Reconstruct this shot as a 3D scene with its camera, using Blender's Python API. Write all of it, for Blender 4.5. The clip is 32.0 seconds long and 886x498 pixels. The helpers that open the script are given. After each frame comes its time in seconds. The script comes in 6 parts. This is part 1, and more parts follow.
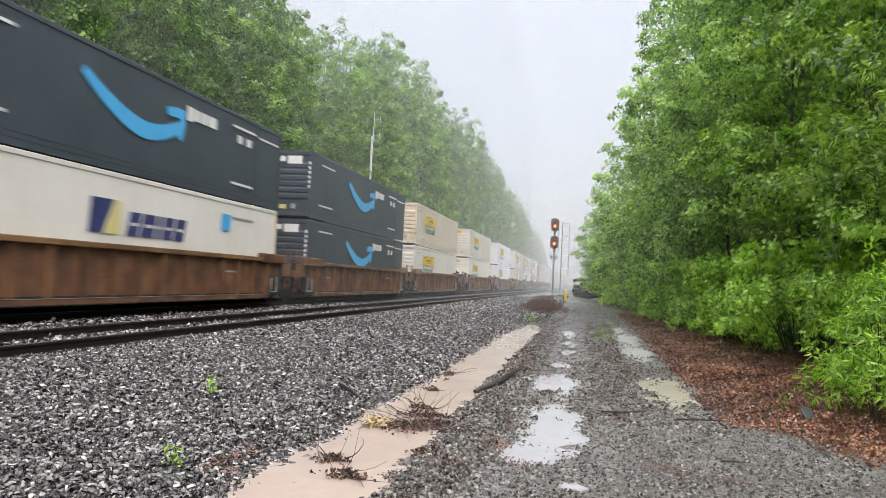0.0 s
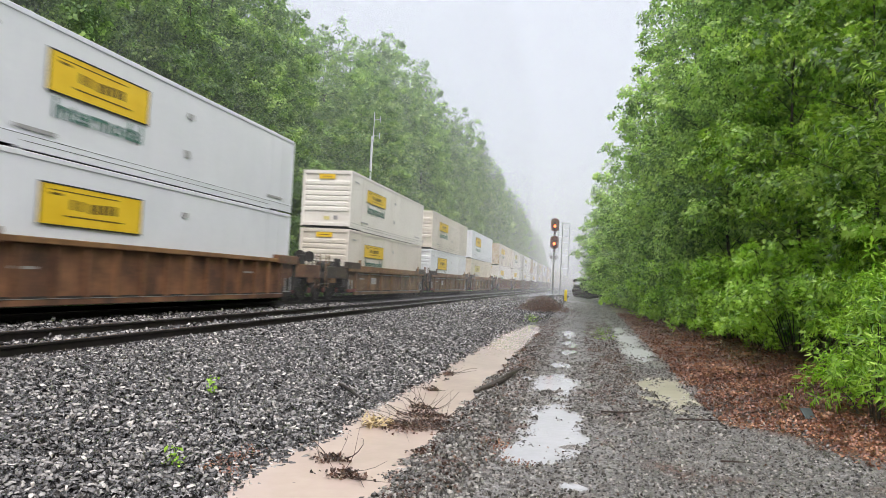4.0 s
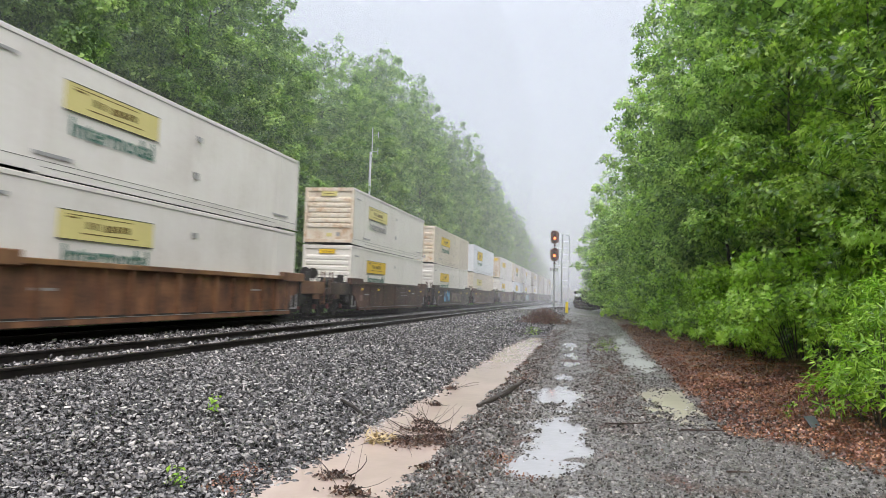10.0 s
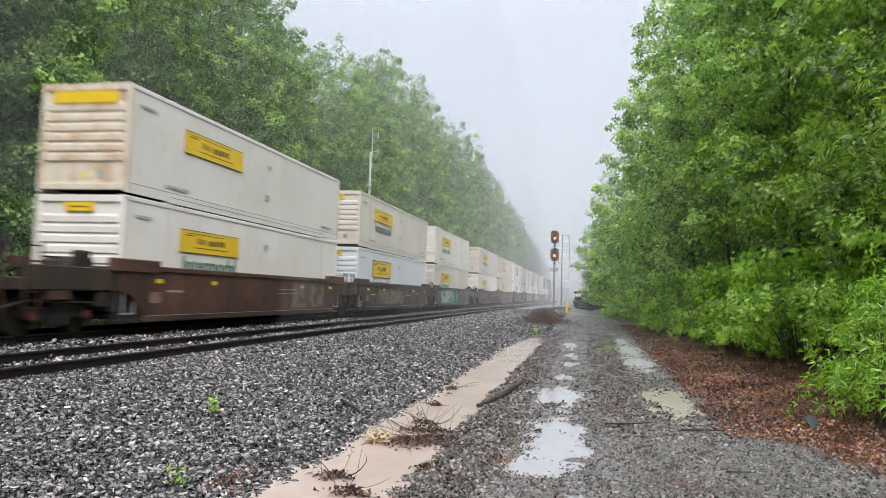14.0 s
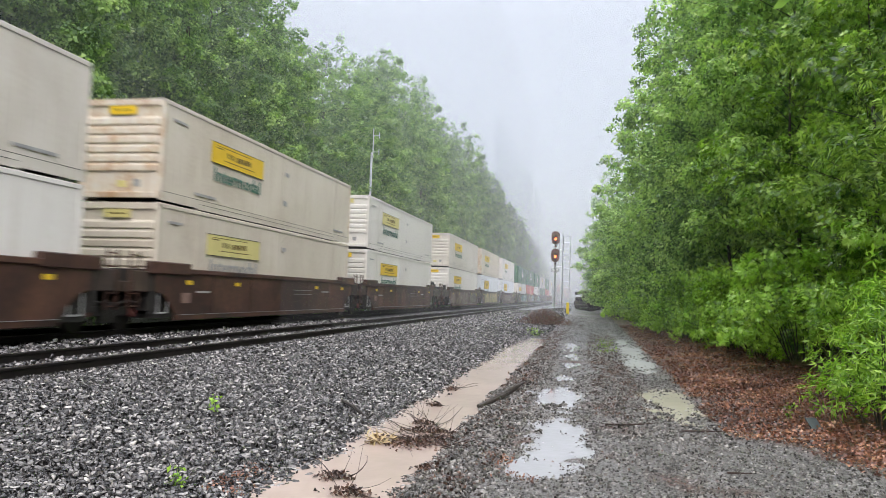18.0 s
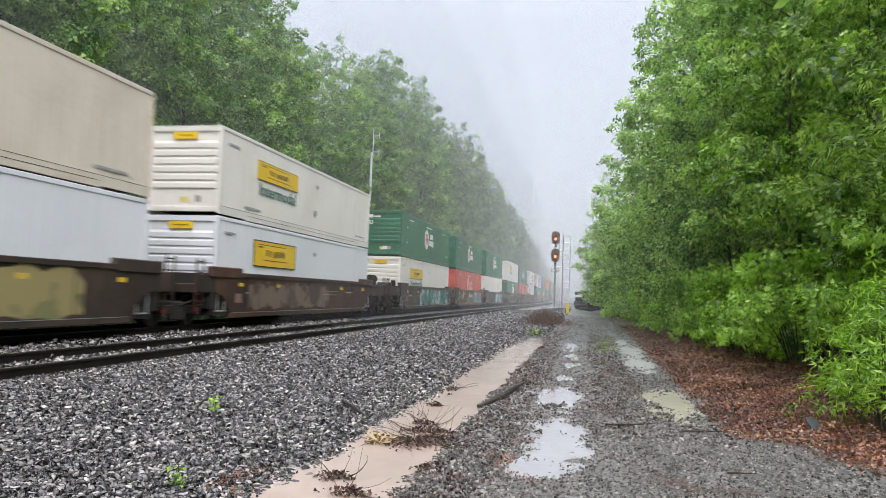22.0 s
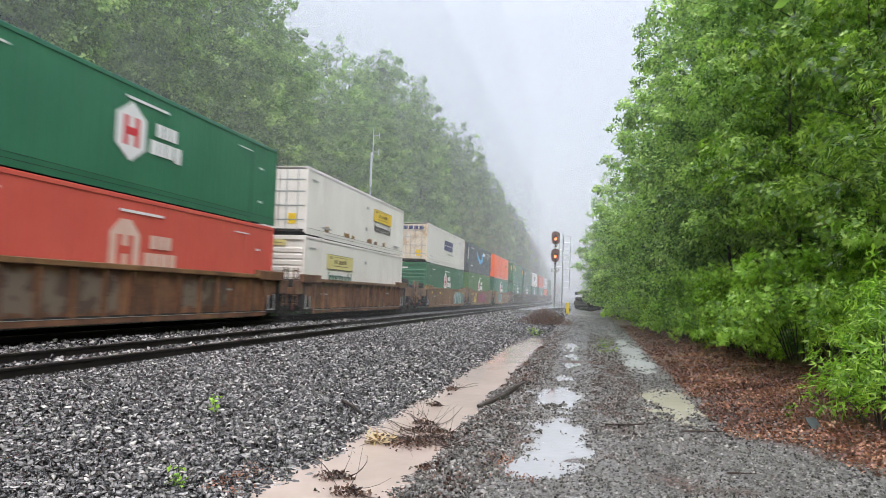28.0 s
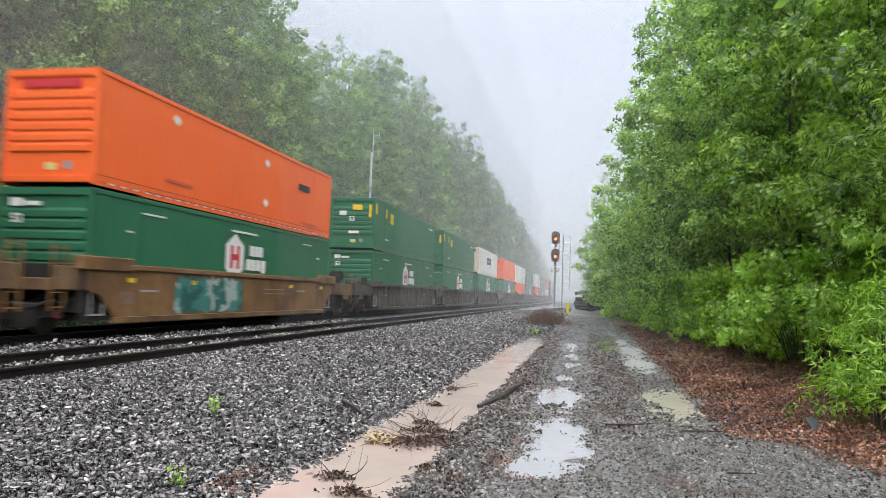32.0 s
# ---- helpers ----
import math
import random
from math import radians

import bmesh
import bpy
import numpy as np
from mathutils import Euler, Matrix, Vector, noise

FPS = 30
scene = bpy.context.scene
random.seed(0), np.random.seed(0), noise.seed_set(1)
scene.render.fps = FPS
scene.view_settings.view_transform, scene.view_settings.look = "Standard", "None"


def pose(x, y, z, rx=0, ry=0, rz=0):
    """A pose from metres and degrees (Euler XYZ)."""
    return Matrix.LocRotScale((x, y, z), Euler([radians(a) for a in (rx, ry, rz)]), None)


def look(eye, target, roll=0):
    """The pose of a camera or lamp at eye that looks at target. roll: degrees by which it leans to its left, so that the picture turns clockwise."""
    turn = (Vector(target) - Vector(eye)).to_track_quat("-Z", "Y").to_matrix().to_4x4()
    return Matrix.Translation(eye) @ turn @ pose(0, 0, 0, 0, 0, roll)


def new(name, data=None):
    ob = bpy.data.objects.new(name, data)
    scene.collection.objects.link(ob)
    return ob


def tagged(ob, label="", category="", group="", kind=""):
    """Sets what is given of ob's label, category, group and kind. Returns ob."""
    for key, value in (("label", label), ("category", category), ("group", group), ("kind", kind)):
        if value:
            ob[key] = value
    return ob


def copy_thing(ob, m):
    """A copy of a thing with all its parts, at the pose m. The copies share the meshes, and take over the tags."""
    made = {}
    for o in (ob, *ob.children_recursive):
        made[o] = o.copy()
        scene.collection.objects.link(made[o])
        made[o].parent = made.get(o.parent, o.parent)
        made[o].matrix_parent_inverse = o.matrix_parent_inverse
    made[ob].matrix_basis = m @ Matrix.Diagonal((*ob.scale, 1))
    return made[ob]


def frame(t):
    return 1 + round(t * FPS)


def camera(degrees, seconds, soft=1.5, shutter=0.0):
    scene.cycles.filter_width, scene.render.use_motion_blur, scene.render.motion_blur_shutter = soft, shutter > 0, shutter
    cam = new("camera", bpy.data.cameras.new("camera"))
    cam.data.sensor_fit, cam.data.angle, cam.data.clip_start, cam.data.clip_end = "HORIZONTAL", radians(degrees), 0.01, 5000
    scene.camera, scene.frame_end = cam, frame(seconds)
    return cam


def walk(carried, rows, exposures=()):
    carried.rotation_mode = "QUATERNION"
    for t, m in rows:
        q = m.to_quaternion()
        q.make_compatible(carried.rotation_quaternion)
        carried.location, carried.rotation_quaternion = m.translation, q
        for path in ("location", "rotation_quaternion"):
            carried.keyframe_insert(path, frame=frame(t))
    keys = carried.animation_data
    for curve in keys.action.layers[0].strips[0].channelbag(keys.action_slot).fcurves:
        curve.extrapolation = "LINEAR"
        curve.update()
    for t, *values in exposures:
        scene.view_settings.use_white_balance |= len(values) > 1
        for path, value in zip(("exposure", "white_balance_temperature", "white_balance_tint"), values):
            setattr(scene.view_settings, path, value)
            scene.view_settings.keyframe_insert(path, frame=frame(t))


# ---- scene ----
# camera: stands beside the line, tipped a little at eight seconds
EYE = (0.0, 0.0, 1.65)


def aim(yaw, pitch, roll):
    a, b = radians(yaw), radians(pitch)
    way = Vector((-math.sin(a) * math.cos(b), math.cos(a) * math.cos(b), math.sin(b)))
    return look(EYE, Vector(EYE) + way * 10, roll)


cam = camera(62.44, 32.0, soft=0.7, shutter=0.45)
walk(cam, [
    (0.0, aim(11.24, 2.374, 2.857)), (6.5, aim(11.24, 2.374, 2.857)), (7.0, aim(11.305, 2.379, 2.857)),
    (7.5, aim(11.46, 2.408, 2.863)), (8.0, aim(11.545, 2.674, 2.317)), (8.5, aim(11.398, 3.255, 1.897)),
    (9.0, aim(11.297, 3.473, 1.85)), (14.5, aim(11.30, 3.473, 1.86)), (16.5, aim(11.361, 3.52, 1.95)),
    (32.0, aim(11.361, 3.52, 1.95))],
    exposures=[(0.0, 0.47, 6550, 14), (6.5, 0.38, 6500, 14), (9.0, 0.35, 6420, 14), (22.0, 0.37, 6300, 14), (26.0, 0.41, 6280, 14), (32.0, 0.42, 6280, 13)])

# ---- light: rain under a closed sky ----
world = bpy.data.worlds.new("overcast")
scene.world = world
world.use_nodes = True
wn, wl = world.node_tree.nodes, world.node_tree.links
wn.clear()
w_out = wn.new("ShaderNodeOutputWorld")
w_bg = wn.new("ShaderNodeBackground")
w_bg2 = wn.new("ShaderNodeBackground")
w_add = wn.new("ShaderNodeAddShader")
w_sky = wn.new("ShaderNodeTexSky")
w_sky.sky_type = "NISHITA"
w_sky.sun_disc = False
w_sky.sun_elevation, w_sky.sun_rotation = radians(52), radians(156)
w_sky.dust_density, w_sky.air_density = 6.0, 1.0
wl.new(w_sky.outputs[0], w_bg.inputs[0])
w_bg.inputs[1].default_value = 0.05
# cloud layer: brighter overhead than at the horizon
w_co = wn.new("ShaderNodeTexCoord")
w_sep = wn.new("ShaderNodeSeparateXYZ")
w_ramp = wn.new("ShaderNodeValToRGB")
w_ramp.color_ramp.elements[0].position, w_ramp.color_ramp.elements[0].color = 0.0, (0.525, 0.565, 0.595, 1)
w_ramp.color_ramp.elements[1].position, w_ramp.color_ramp.elements[1].color = 1.0, (1.85, 1.92, 2.0, 1)
w_mid = w_ramp.color_ramp.elements.new(0.35)
w_mid.color = (0.525, 0.575, 0.625, 1)
w_nz = wn.new("ShaderNodeTexNoise")
w_nz.inputs["Scale"].default_value, w_nz.inputs["Detail"].default_value = 2.2, 3.0
w_mul = wn.new("ShaderNodeMixRGB")
w_mul.blend_type, w_mul.inputs[0].default_value = "MULTIPLY", 0.16
wl.new(w_co.outputs["Generated"], w_sep.inputs[0])
wl.new(w_co.outputs["Generated"], w_nz.inputs["Vector"])
wl.new(w_sep.outputs["Z"], w_ramp.inputs[0])
wl.new(w_ramp.outputs[0], w_mul.inputs[1])
wl.new(w_nz.outputs["Fac"], w_mul.inputs[2])
wl.new(w_mul.outputs[0], w_bg2.inputs[0])
w_bg2.inputs[1].default_value = 1.0
wl.new(w_bg.outputs[0], w_add.inputs[0])
wl.new(w_bg2.outputs[0], w_add.inputs[1])
wl.new(w_add.outputs[0], w_out.inputs[0])

sun = new("sun", bpy.data.lights.new("sun", "SUN"))
sun.data.energy, sun.data.angle, sun.data.color = 1.45, radians(50), (1.0, 0.97, 0.92)
sun.matrix_basis = look((20, -26, 66), (0, 20, 0))


# ---- materials ----
def mat(name, cols, rough=0.6, scale=3.0, fine=40.0, bump=0.2, metal=0.0, spots=None, dist=0.01, vary=0.0, spec=0.5, stretch=(1, 1, 1), streak=None):
    """Procedural surface: two to four colours mixed by a broad and a fine noise, with relief."""
    m = bpy.data.materials.new(name)
    m.use_nodes = True
    n, l = m.node_tree.nodes, m.node_tree.links
    b = n["Principled BSDF"]
    co = n.new("ShaderNodeTexCoord")
    info = n.new("ShaderNodeObjectInfo")
    mp = n.new("ShaderNodeMapping")
    mp.inputs["Scale"].default_value = stretch
    off = n.new("ShaderNodeVectorMath")
    off.operation = "MULTIPLY_ADD"
    comb = n.new("ShaderNodeCombineXYZ")
    for i in range(3):
        l.new(info.outputs["Random"], comb.inputs[i])
    l.new(comb.outputs[0], off.inputs[0])
    off.inputs[1].default_value = (37.0, 51.0, 23.0)
    l.new(co.outputs["Object"], off.inputs[2])
    l.new(off.outputs[0], mp.inputs["Vector"])
    n1 = n.new("ShaderNodeTexNoise")
    n1.inputs["Scale"].default_value, n1.inputs["Detail"].default_value = scale, 6.0
    n2 = n.new("ShaderNodeTexNoise")
    n2.inputs["Scale"].default_value, n2.inputs["Detail"].default_value = fine, 4.0
    l.new(mp.outputs[0], n1.inputs["Vector"])
    l.new(mp.outputs[0], n2.inputs["Vector"])
    add = n.new("ShaderNodeMath")
    add.operation = "MULTIPLY_ADD"
    l.new(n2.outputs["Fac"], add.inputs[0])
    add.inputs[1].default_value = 0.45
    sub = n.new("ShaderNodeMath")
    sub.operation = "SUBTRACT"
    l.new(n1.outputs["Fac"], sub.inputs[0])
    sub.inputs[1].default_value = 0.22
    l.new(sub.outputs[0], add.inputs[2])
    r = n.new("ShaderNodeValToRGB")
    es = r.color_ramp.elements
    while len(es) < len(cols):
        es.new(0.5)
    for i, c in enumerate(cols):
        es[i].position = 0.28 + 0.44 * i / max(1, len(cols) - 1)
        es[i].color = (*c, 1)
    l.new(add.outputs[0], r.inputs[0])
    col = r.outputs[0]
    if streak:
        # dirt that runs down: (colour, amount)
        n3 = n.new("ShaderNodeTexNoise")
        mp3 = n.new("ShaderNodeMapping")
        mp3.inputs["Scale"].default_value = (3.0, 3.0, 0.25)
        l.new(off.outputs[0], mp3.inputs["Vector"])
        l.new(mp3.outputs[0], n3.inputs["Vector"])
        n3.inputs["Scale"].default_value, n3.inputs["Detail"].default_value = 1.6, 7.0
        rr = n.new("ShaderNodeMapRange")
        rr.inputs["From Min"].default_value, rr.inputs["From Max"].default_value = 0.5, 0.8
        rr.inputs["To Max"].default_value = streak[1]
        l.new(n3.outputs["Fac"], rr.inputs["Value"])
        mx3 = n.new("ShaderNodeMixRGB")
        l.new(rr.outputs[0], mx3.inputs[0])
        l.new(col, mx3.inputs[1])
        mx3.inputs[2].default_value = (*streak[0], 1)
        col = mx3.outputs[0]
    if vary:
        hs = n.new("ShaderNodeHueSaturation")
        mr = n.new("ShaderNodeMapRange")
        mr.inputs["To Min"].default_value, mr.inputs["To Max"].default_value = 1 - vary, 1 + vary
        src = info
        l.new(src.outputs["Random"], mr.inputs["Value"])
        l.new(mr.outputs[0], hs.inputs["Value"])
        l.new(col, hs.inputs["Color"])
        col = hs.outputs[0]
    l.new(col, b.inputs["Base Color"])
    b.inputs["Roughness"].default_value = rough
    b.inputs["Metallic"].default_value = metal
    b.inputs["Specular IOR Level"].default_value = spec
    if bump:
        bp = n.new("ShaderNodeBump")
        bp.inputs["Strength"].default_value, bp.inputs["Distance"].default_value = bump, dist
        l.new(add.outputs[0], bp.inputs["Height"])
        l.new(bp.outputs[0], b.inputs["Normal"])
    return m


def leaf_mat(name, cols, trans=0.35, rough=0.35, each=0.7, patch=0.9):
    """Leaves: colour differs from leaf to leaf, and some light shines through."""
    m = bpy.data.materials.new(name)
    m.use_nodes = True
    n, l = m.node_tree.nodes, m.node_tree.links
    b = n["Principled BSDF"]
    geo = n.new("ShaderNodeNewGeometry")
    co = n.new("ShaderNodeTexCoord")
    # broad patches put the clumps' light and shade into a crown's leaf colour
    nz = n.new("ShaderNodeTexNoise")
    nz.inputs["Scale"].default_value = patch
    nz.inputs["Detail"].default_value = 3.0
    l.new(co.outputs["Object"], nz.inputs["Vector"])
    mx = n.new("ShaderNodeMath")
    mx.operation = "MULTIPLY_ADD"
    l.new(geo.outputs["Random Per Island"], mx.inputs[0])
    mx.inputs[1].default_value = each
    sb = n.new("ShaderNodeMath")
    sb.operation = "MULTIPLY_ADD"
    l.new(nz.outputs["Fac"], sb.inputs[0])
    sb.inputs[1].default_value, sb.inputs[2].default_value = 2.2 - each, -0.75 + 0.6 * (each - 0.55)
    l.new(sb.outputs[0], mx.inputs[2])
    r = n.new("ShaderNodeValToRGB")
    es = r.color_ramp.elements
    while len(es) < len(cols):
        es.new(0.5)
    for i, c in enumerate(cols):
        es[i].position = 0.06 + 0.84 * i / (len(cols) - 1)
        es[i].color = (*c, 1)
    l.new(mx.outputs[0], r.inputs[0])
    l.new(r.outputs[0], b.inputs["Base Color"])
    b.inputs["Roughness"].default_value = rough
    tr = n.new("ShaderNodeBsdfTranslucent")
    br = n.new("ShaderNodeMixRGB")
    br.blend_type, br.inputs[0].default_value = "MULTIPLY", 1.0
    br.inputs[2].default_value = (1.3, 1.5, 0.8, 1)
    l.new(r.outputs[0], br.inputs[1])
    l.new(br.outputs[0], tr.inputs[0])
    sh = n.new("ShaderNodeMixShader")
    sh.inputs[0].default_value = trans
    l.new(b.outputs[0], sh.inputs[1])
    l.new(tr.outputs[0], sh.inputs[2])
    l.new(sh.outputs[0], n["Material Output"].inputs[0])
    return m


def water_mat(name, col, rough, murk):
    m = mat(name, [tuple(c * 0.85 for c in col), col], rough, 0.8, 6.0, 0.0, spec=0.5)
    n, l = m.node_tree.nodes, m.node_tree.links
    b = n["Principled BSDF"]
    b.inputs["IOR"].default_value = 1.33
    rp = n.new("ShaderNodeTexNoise")
    rp.inputs["Scale"].default_value, rp.inputs["Detail"].default_value = 14.0, 2.0
    co = n.new("ShaderNodeTexCoord")
    l.new(co.outputs["Object"], rp.inputs["Vector"])
    bp = n.new("ShaderNodeBump")
    bp.inputs["Strength"].default_value, bp.inputs["Distance"].default_value = murk, 0.01
    l.new(rp.outputs["Fac"], bp.inputs["Height"])
    l.new(bp.outputs[0], b.inputs["Normal"])
    return m


def glow_mat(name, col, strength):
    m = bpy.data.materials.new(name)
    m.use_nodes = True
    b = m.node_tree.nodes["Principled BSDF"]
    b.inputs["Base Color"].default_value = (*col, 1)
    b.inputs["Emission Color"].default_value = (*col, 1)
    b.inputs["Emission Strength"].default_value = strength
    return m


def mist_mat(name, thick):
    """A thin bank of rain mist: lets most through, scatters the rest both ways."""
    m = bpy.data.materials.new(name)
    m.use_nodes = True
    n, l = m.node_tree.nodes, m.node_tree.links
    n.remove(n["Principled BSDF"])
    d = n.new("ShaderNodeBsdfDiffuse")
    t = n.new("ShaderNodeBsdfTranslucent")
    d.inputs[0].default_value = t.inputs[0].default_value = (0.93, 0.95, 0.97, 1)
    a = n.new("ShaderNodeMixShader")
    l.new(d.outputs[0], a.inputs[1])
    l.new(t.outputs[0], a.inputs[2])
    tp = n.new("ShaderNodeBsdfTransparent")
    mx = n.new("ShaderNodeMixShader")
    co = n.new("ShaderNodeTexCoord")
    sp = n.new("ShaderNodeSeparateXYZ")
    l.new(co.outputs["Object"], sp.inputs[0])
    mr = n.new("ShaderNodeMapRange")
    mr.inputs["From Min"].default_value, mr.inputs["From Max"].default_value = 0.0, 22.0
    mr.inputs["To Min"].default_value, mr.inputs["To Max"].default_value = thick * 1.45, thick * 0.85
    l.new(sp.outputs["Z"], mr.inputs["Value"])
    l.new(mr.outputs[0], mx.inputs[0])
    l.new(tp.outputs[0], mx.inputs[1])
    l.new(a.outputs[0], mx.inputs[2])
    l.new(mx.outputs[0], n["Material Output"].inputs[0])
    return m


CREAM = mat("cream_paint", [(0.56, 0.515, 0.45), (0.64, 0.595, 0.53), (0.69, 0.65, 0.59)], 0.45, 0.5, 9, 0.05, vary=0.05, streak=((0.42, 0.34, 0.26), 0.28))
TAN = mat("tan_cream_paint", [(0.54, 0.475, 0.39), (0.63, 0.57, 0.475), (0.68, 0.62, 0.53)], 0.45, 0.5, 9, 0.05, vary=0.04, streak=((0.42, 0.32, 0.23), 0.3))
OFFWHITE = mat("off_white_paint", [(0.66, 0.628, 0.58), (0.73, 0.703, 0.66), (0.77, 0.748, 0.71)], 0.45, 0.5, 9, 0.05, vary=0.05, streak=((0.52, 0.46, 0.39), 0.25))
SILVER = mat("cool_white_paint", [(0.66, 0.69, 0.73), (0.74, 0.76, 0.80)], 0.38, 0.4, 8, 0.04, vary=0.03, streak=((0.5, 0.5, 0.5), 0.15))
NAVY = mat("navy_paint", [(0.042, 0.054, 0.074), (0.06, 0.074, 0.098)], 0.4, 0.6, 9, 0.05, streak=((0.05, 0.055, 0.06), 0.3))
GREEN = mat("green_paint", [(0.022, 0.125, 0.066), (0.032, 0.158, 0.084)], 0.4, 0.6, 9, 0.05, vary=0.12, streak=((0.04, 0.09, 0.05), 0.35))
RED = mat("red_paint", [(0.55, 0.085, 0.062), (0.62, 0.11, 0.08)], 0.42, 0.6, 9, 0.05, streak=((0.4, 0.09, 0.07), 0.35))
ORANGE = mat("orange_paint", [(0.86, 0.13, 0.025), (0.90, 0.16, 0.035)], 0.42, 0.6, 9, 0.05, streak=((0.7, 0.13, 0.05), 0.3))
RUSTEND = mat("rust_stained_paint", [(0.66, 0.62, 0.55), (0.66, 0.58, 0.47), (0.50, 0.34, 0.21)], 0.55, 1.6, 9, 0.05, streak=((0.36, 0.19, 0.10), 0.5))
YELLOW = mat("yellow_sign", [(0.72, 0.47, 0.015), (0.80, 0.55, 0.03)], 0.45, 1.5, 14, 0.03)
YFADED = mat("faded_yellow_sign", [(0.62, 0.55, 0.22), (0.70, 0.62, 0.26)], 0.5, 1.5, 14, 0.03)
BLACK = mat("black_paint", [(0.012, 0.012, 0.013), (0.03, 0.03, 0.03)], 0.5, 2, 20, 0.05)
DKGREEN = mat("dark_green_lettering", [(0.04, 0.13, 0.10), (0.07, 0.18, 0.14)], 0.5, 2, 20, 0.02)
GREYTXT = mat("grey_lettering", [(0.25, 0.25, 0.25), (0.4, 0.4, 0.4)], 0.5, 2, 20, 0.02)
WHITE = mat("white_lettering", [(0.68, 0.68, 0.68), (0.78, 0.78, 0.78)], 0.45, 2, 20, 0.02)
PALEPINK = mat("faded_pink_lettering", [(0.62, 0.40, 0.32), (0.68, 0.50, 0.42)], 0.45, 2, 20, 0.02)
BLUE = mat("sky_blue_mark", [(0.06, 0.38, 0.75), (0.08, 0.44, 0.82)], 0.42, 2, 20, 0.02)
DKBLUE = mat("dark_blue_mark", [(0.03, 0.04, 0.13), (0.04, 0.05, 0.17)], 0.45, 2, 20, 0.02)
REDMARK = mat("red_mark", [(0.55, 0.03, 0.05), (0.6, 0.05, 0.06)], 0.45, 2, 20, 0.02)
RUST = mat("rusty_ochre_paint", [(0.065, 0.03, 0.018), (0.15, 0.07, 0.033), (0.22, 0.115, 0.055)], 0.6, 0.7, 12, 0.15, vary=0.15, streak=((0.04, 0.026, 0.02), 0.95))
RUSTWALL = mat("rust_stained_car_side", [(0.05, 0.028, 0.02), (0.15, 0.07, 0.038), (0.26, 0.125, 0.06)], 0.65, 1.3, 14, 0.2, vary=0.15, streak=((0.04, 0.027, 0.021), 0.85))
OCHRE = mat("ochre_paint", [(0.10, 0.05, 0.025), (0.20, 0.105, 0.042), (0.29, 0.16, 0.065)], 0.55, 0.7, 8, 0.1, vary=0.1, streak=((0.09, 0.05, 0.03), 0.8))
MAROON = mat("maroon_paint", [(0.022, 0.014, 0.012), (0.065, 0.030, 0.021), (0.125, 0.058, 0.036)], 0.55, 0.6, 7, 0.1, vary=0.15, streak=((0.03, 0.02, 0.018), 0.8))
BROWN = mat("rust_brown_paint", [(0.045, 0.022, 0.012), (0.10, 0.05, 0.026), (0.16, 0.08, 0.038)], 0.55, 0.6, 7, 0.1, vary=0.1, streak=((0.05, 0.03, 0.02), 0.7))
DULLOCHRE = mat("stained_ochre_car_side", [(0.06, 0.036, 0.022), (0.15, 0.088, 0.046), (0.22, 0.135, 0.068)], 0.62, 1.1, 12, 0.15, streak=((0.06, 0.036, 0.025), 0.8))
DKBROWN = mat("dark_brown_paint", [(0.022, 0.016, 0.013), (0.05, 0.034, 0.026), (0.09, 0.06, 0.042)], 0.55, 0.6, 7, 0.1, vary=0.15, streak=((0.03, 0.025, 0.022), 0.8))
GREYCAR = mat("grimy_grey_brown_paint", [(0.06, 0.05, 0.043), (0.11, 0.092, 0.078)], 0.6, 0.9, 12, 0.1, vary=0.15, streak=((0.035, 0.03, 0.028), 0.8))
REDDULL = mat("faded_red_paint", [(0.10, 0.025, 0.022), (0.17, 0.05, 0.045)], 0.6, 3, 20, 0.1)
DULLPINK = mat("faded_pink_patch", [(0.16, 0.09, 0.075), (0.26, 0.17, 0.14)], 0.6, 3, 20, 0.05)
GRIME = mat("black_grime", [(0.012, 0.011, 0.010), (0.03, 0.027, 0.024)], 0.7, 3, 25, 0.2)
STEEL = mat("wheel_steel", [(0.02, 0.017, 0.015), (0.05, 0.043, 0.038)], 0.55, 4, 30, 0.1, metal=0.3)
RAILTOP = mat("polished_rail", [(0.32, 0.31, 0.30), (0.45, 0.44, 0.43)], 0.22, 3, 30, 0.03, metal=0.9)
RAILSIDE = mat("rusty_rail", [(0.010, 0.008, 0.008), (0.022, 0.017, 0.014)], 0.62, 5, 30, 0.2, spec=0.3)
TIE = mat("wet_tie_wood", [(0.016, 0.013, 0.011), (0.04, 0.032, 0.027)], 0.6, 3, 25, 0.4, stretch=(1, 6, 6))
BARK = mat("wet_bark", [(0.02, 0.017, 0.013), (0.055, 0.045, 0.036)], 0.7, 3, 18, 0.6, dist=0.03, stretch=(3, 3, 0.6))
TWIG = mat("wet_twig", [(0.022, 0.013, 0.010), (0.055, 0.034, 0.026)], 0.5, 8, 40, 0.3)
DEADLEAF = leaf_mat("brown_leaf_litter", [(0.045, 0.02, 0.014), (0.15, 0.062, 0.039), (0.27, 0.115, 0.070), (0.50, 0.28, 0.17)], 0.1, 0.3)
DEADLEAF_DARK = leaf_mat("soaked_dark_leaves", [(0.018, 0.010, 0.008), (0.055, 0.028, 0.02), (0.12, 0.065, 0.045), (0.2, 0.12, 0.085)], 0.05, 0.32)
STRAW = mat("pale_straw", [(0.38, 0.28, 0.13), (0.50, 0.39, 0.21)], 0.6, 8, 40, 0.2)
GALV = mat("galvanised_steel", [(0.32, 0.34, 0.35), (0.45, 0.47, 0.48)], 0.4, 4, 30, 0.05, metal=0.5)
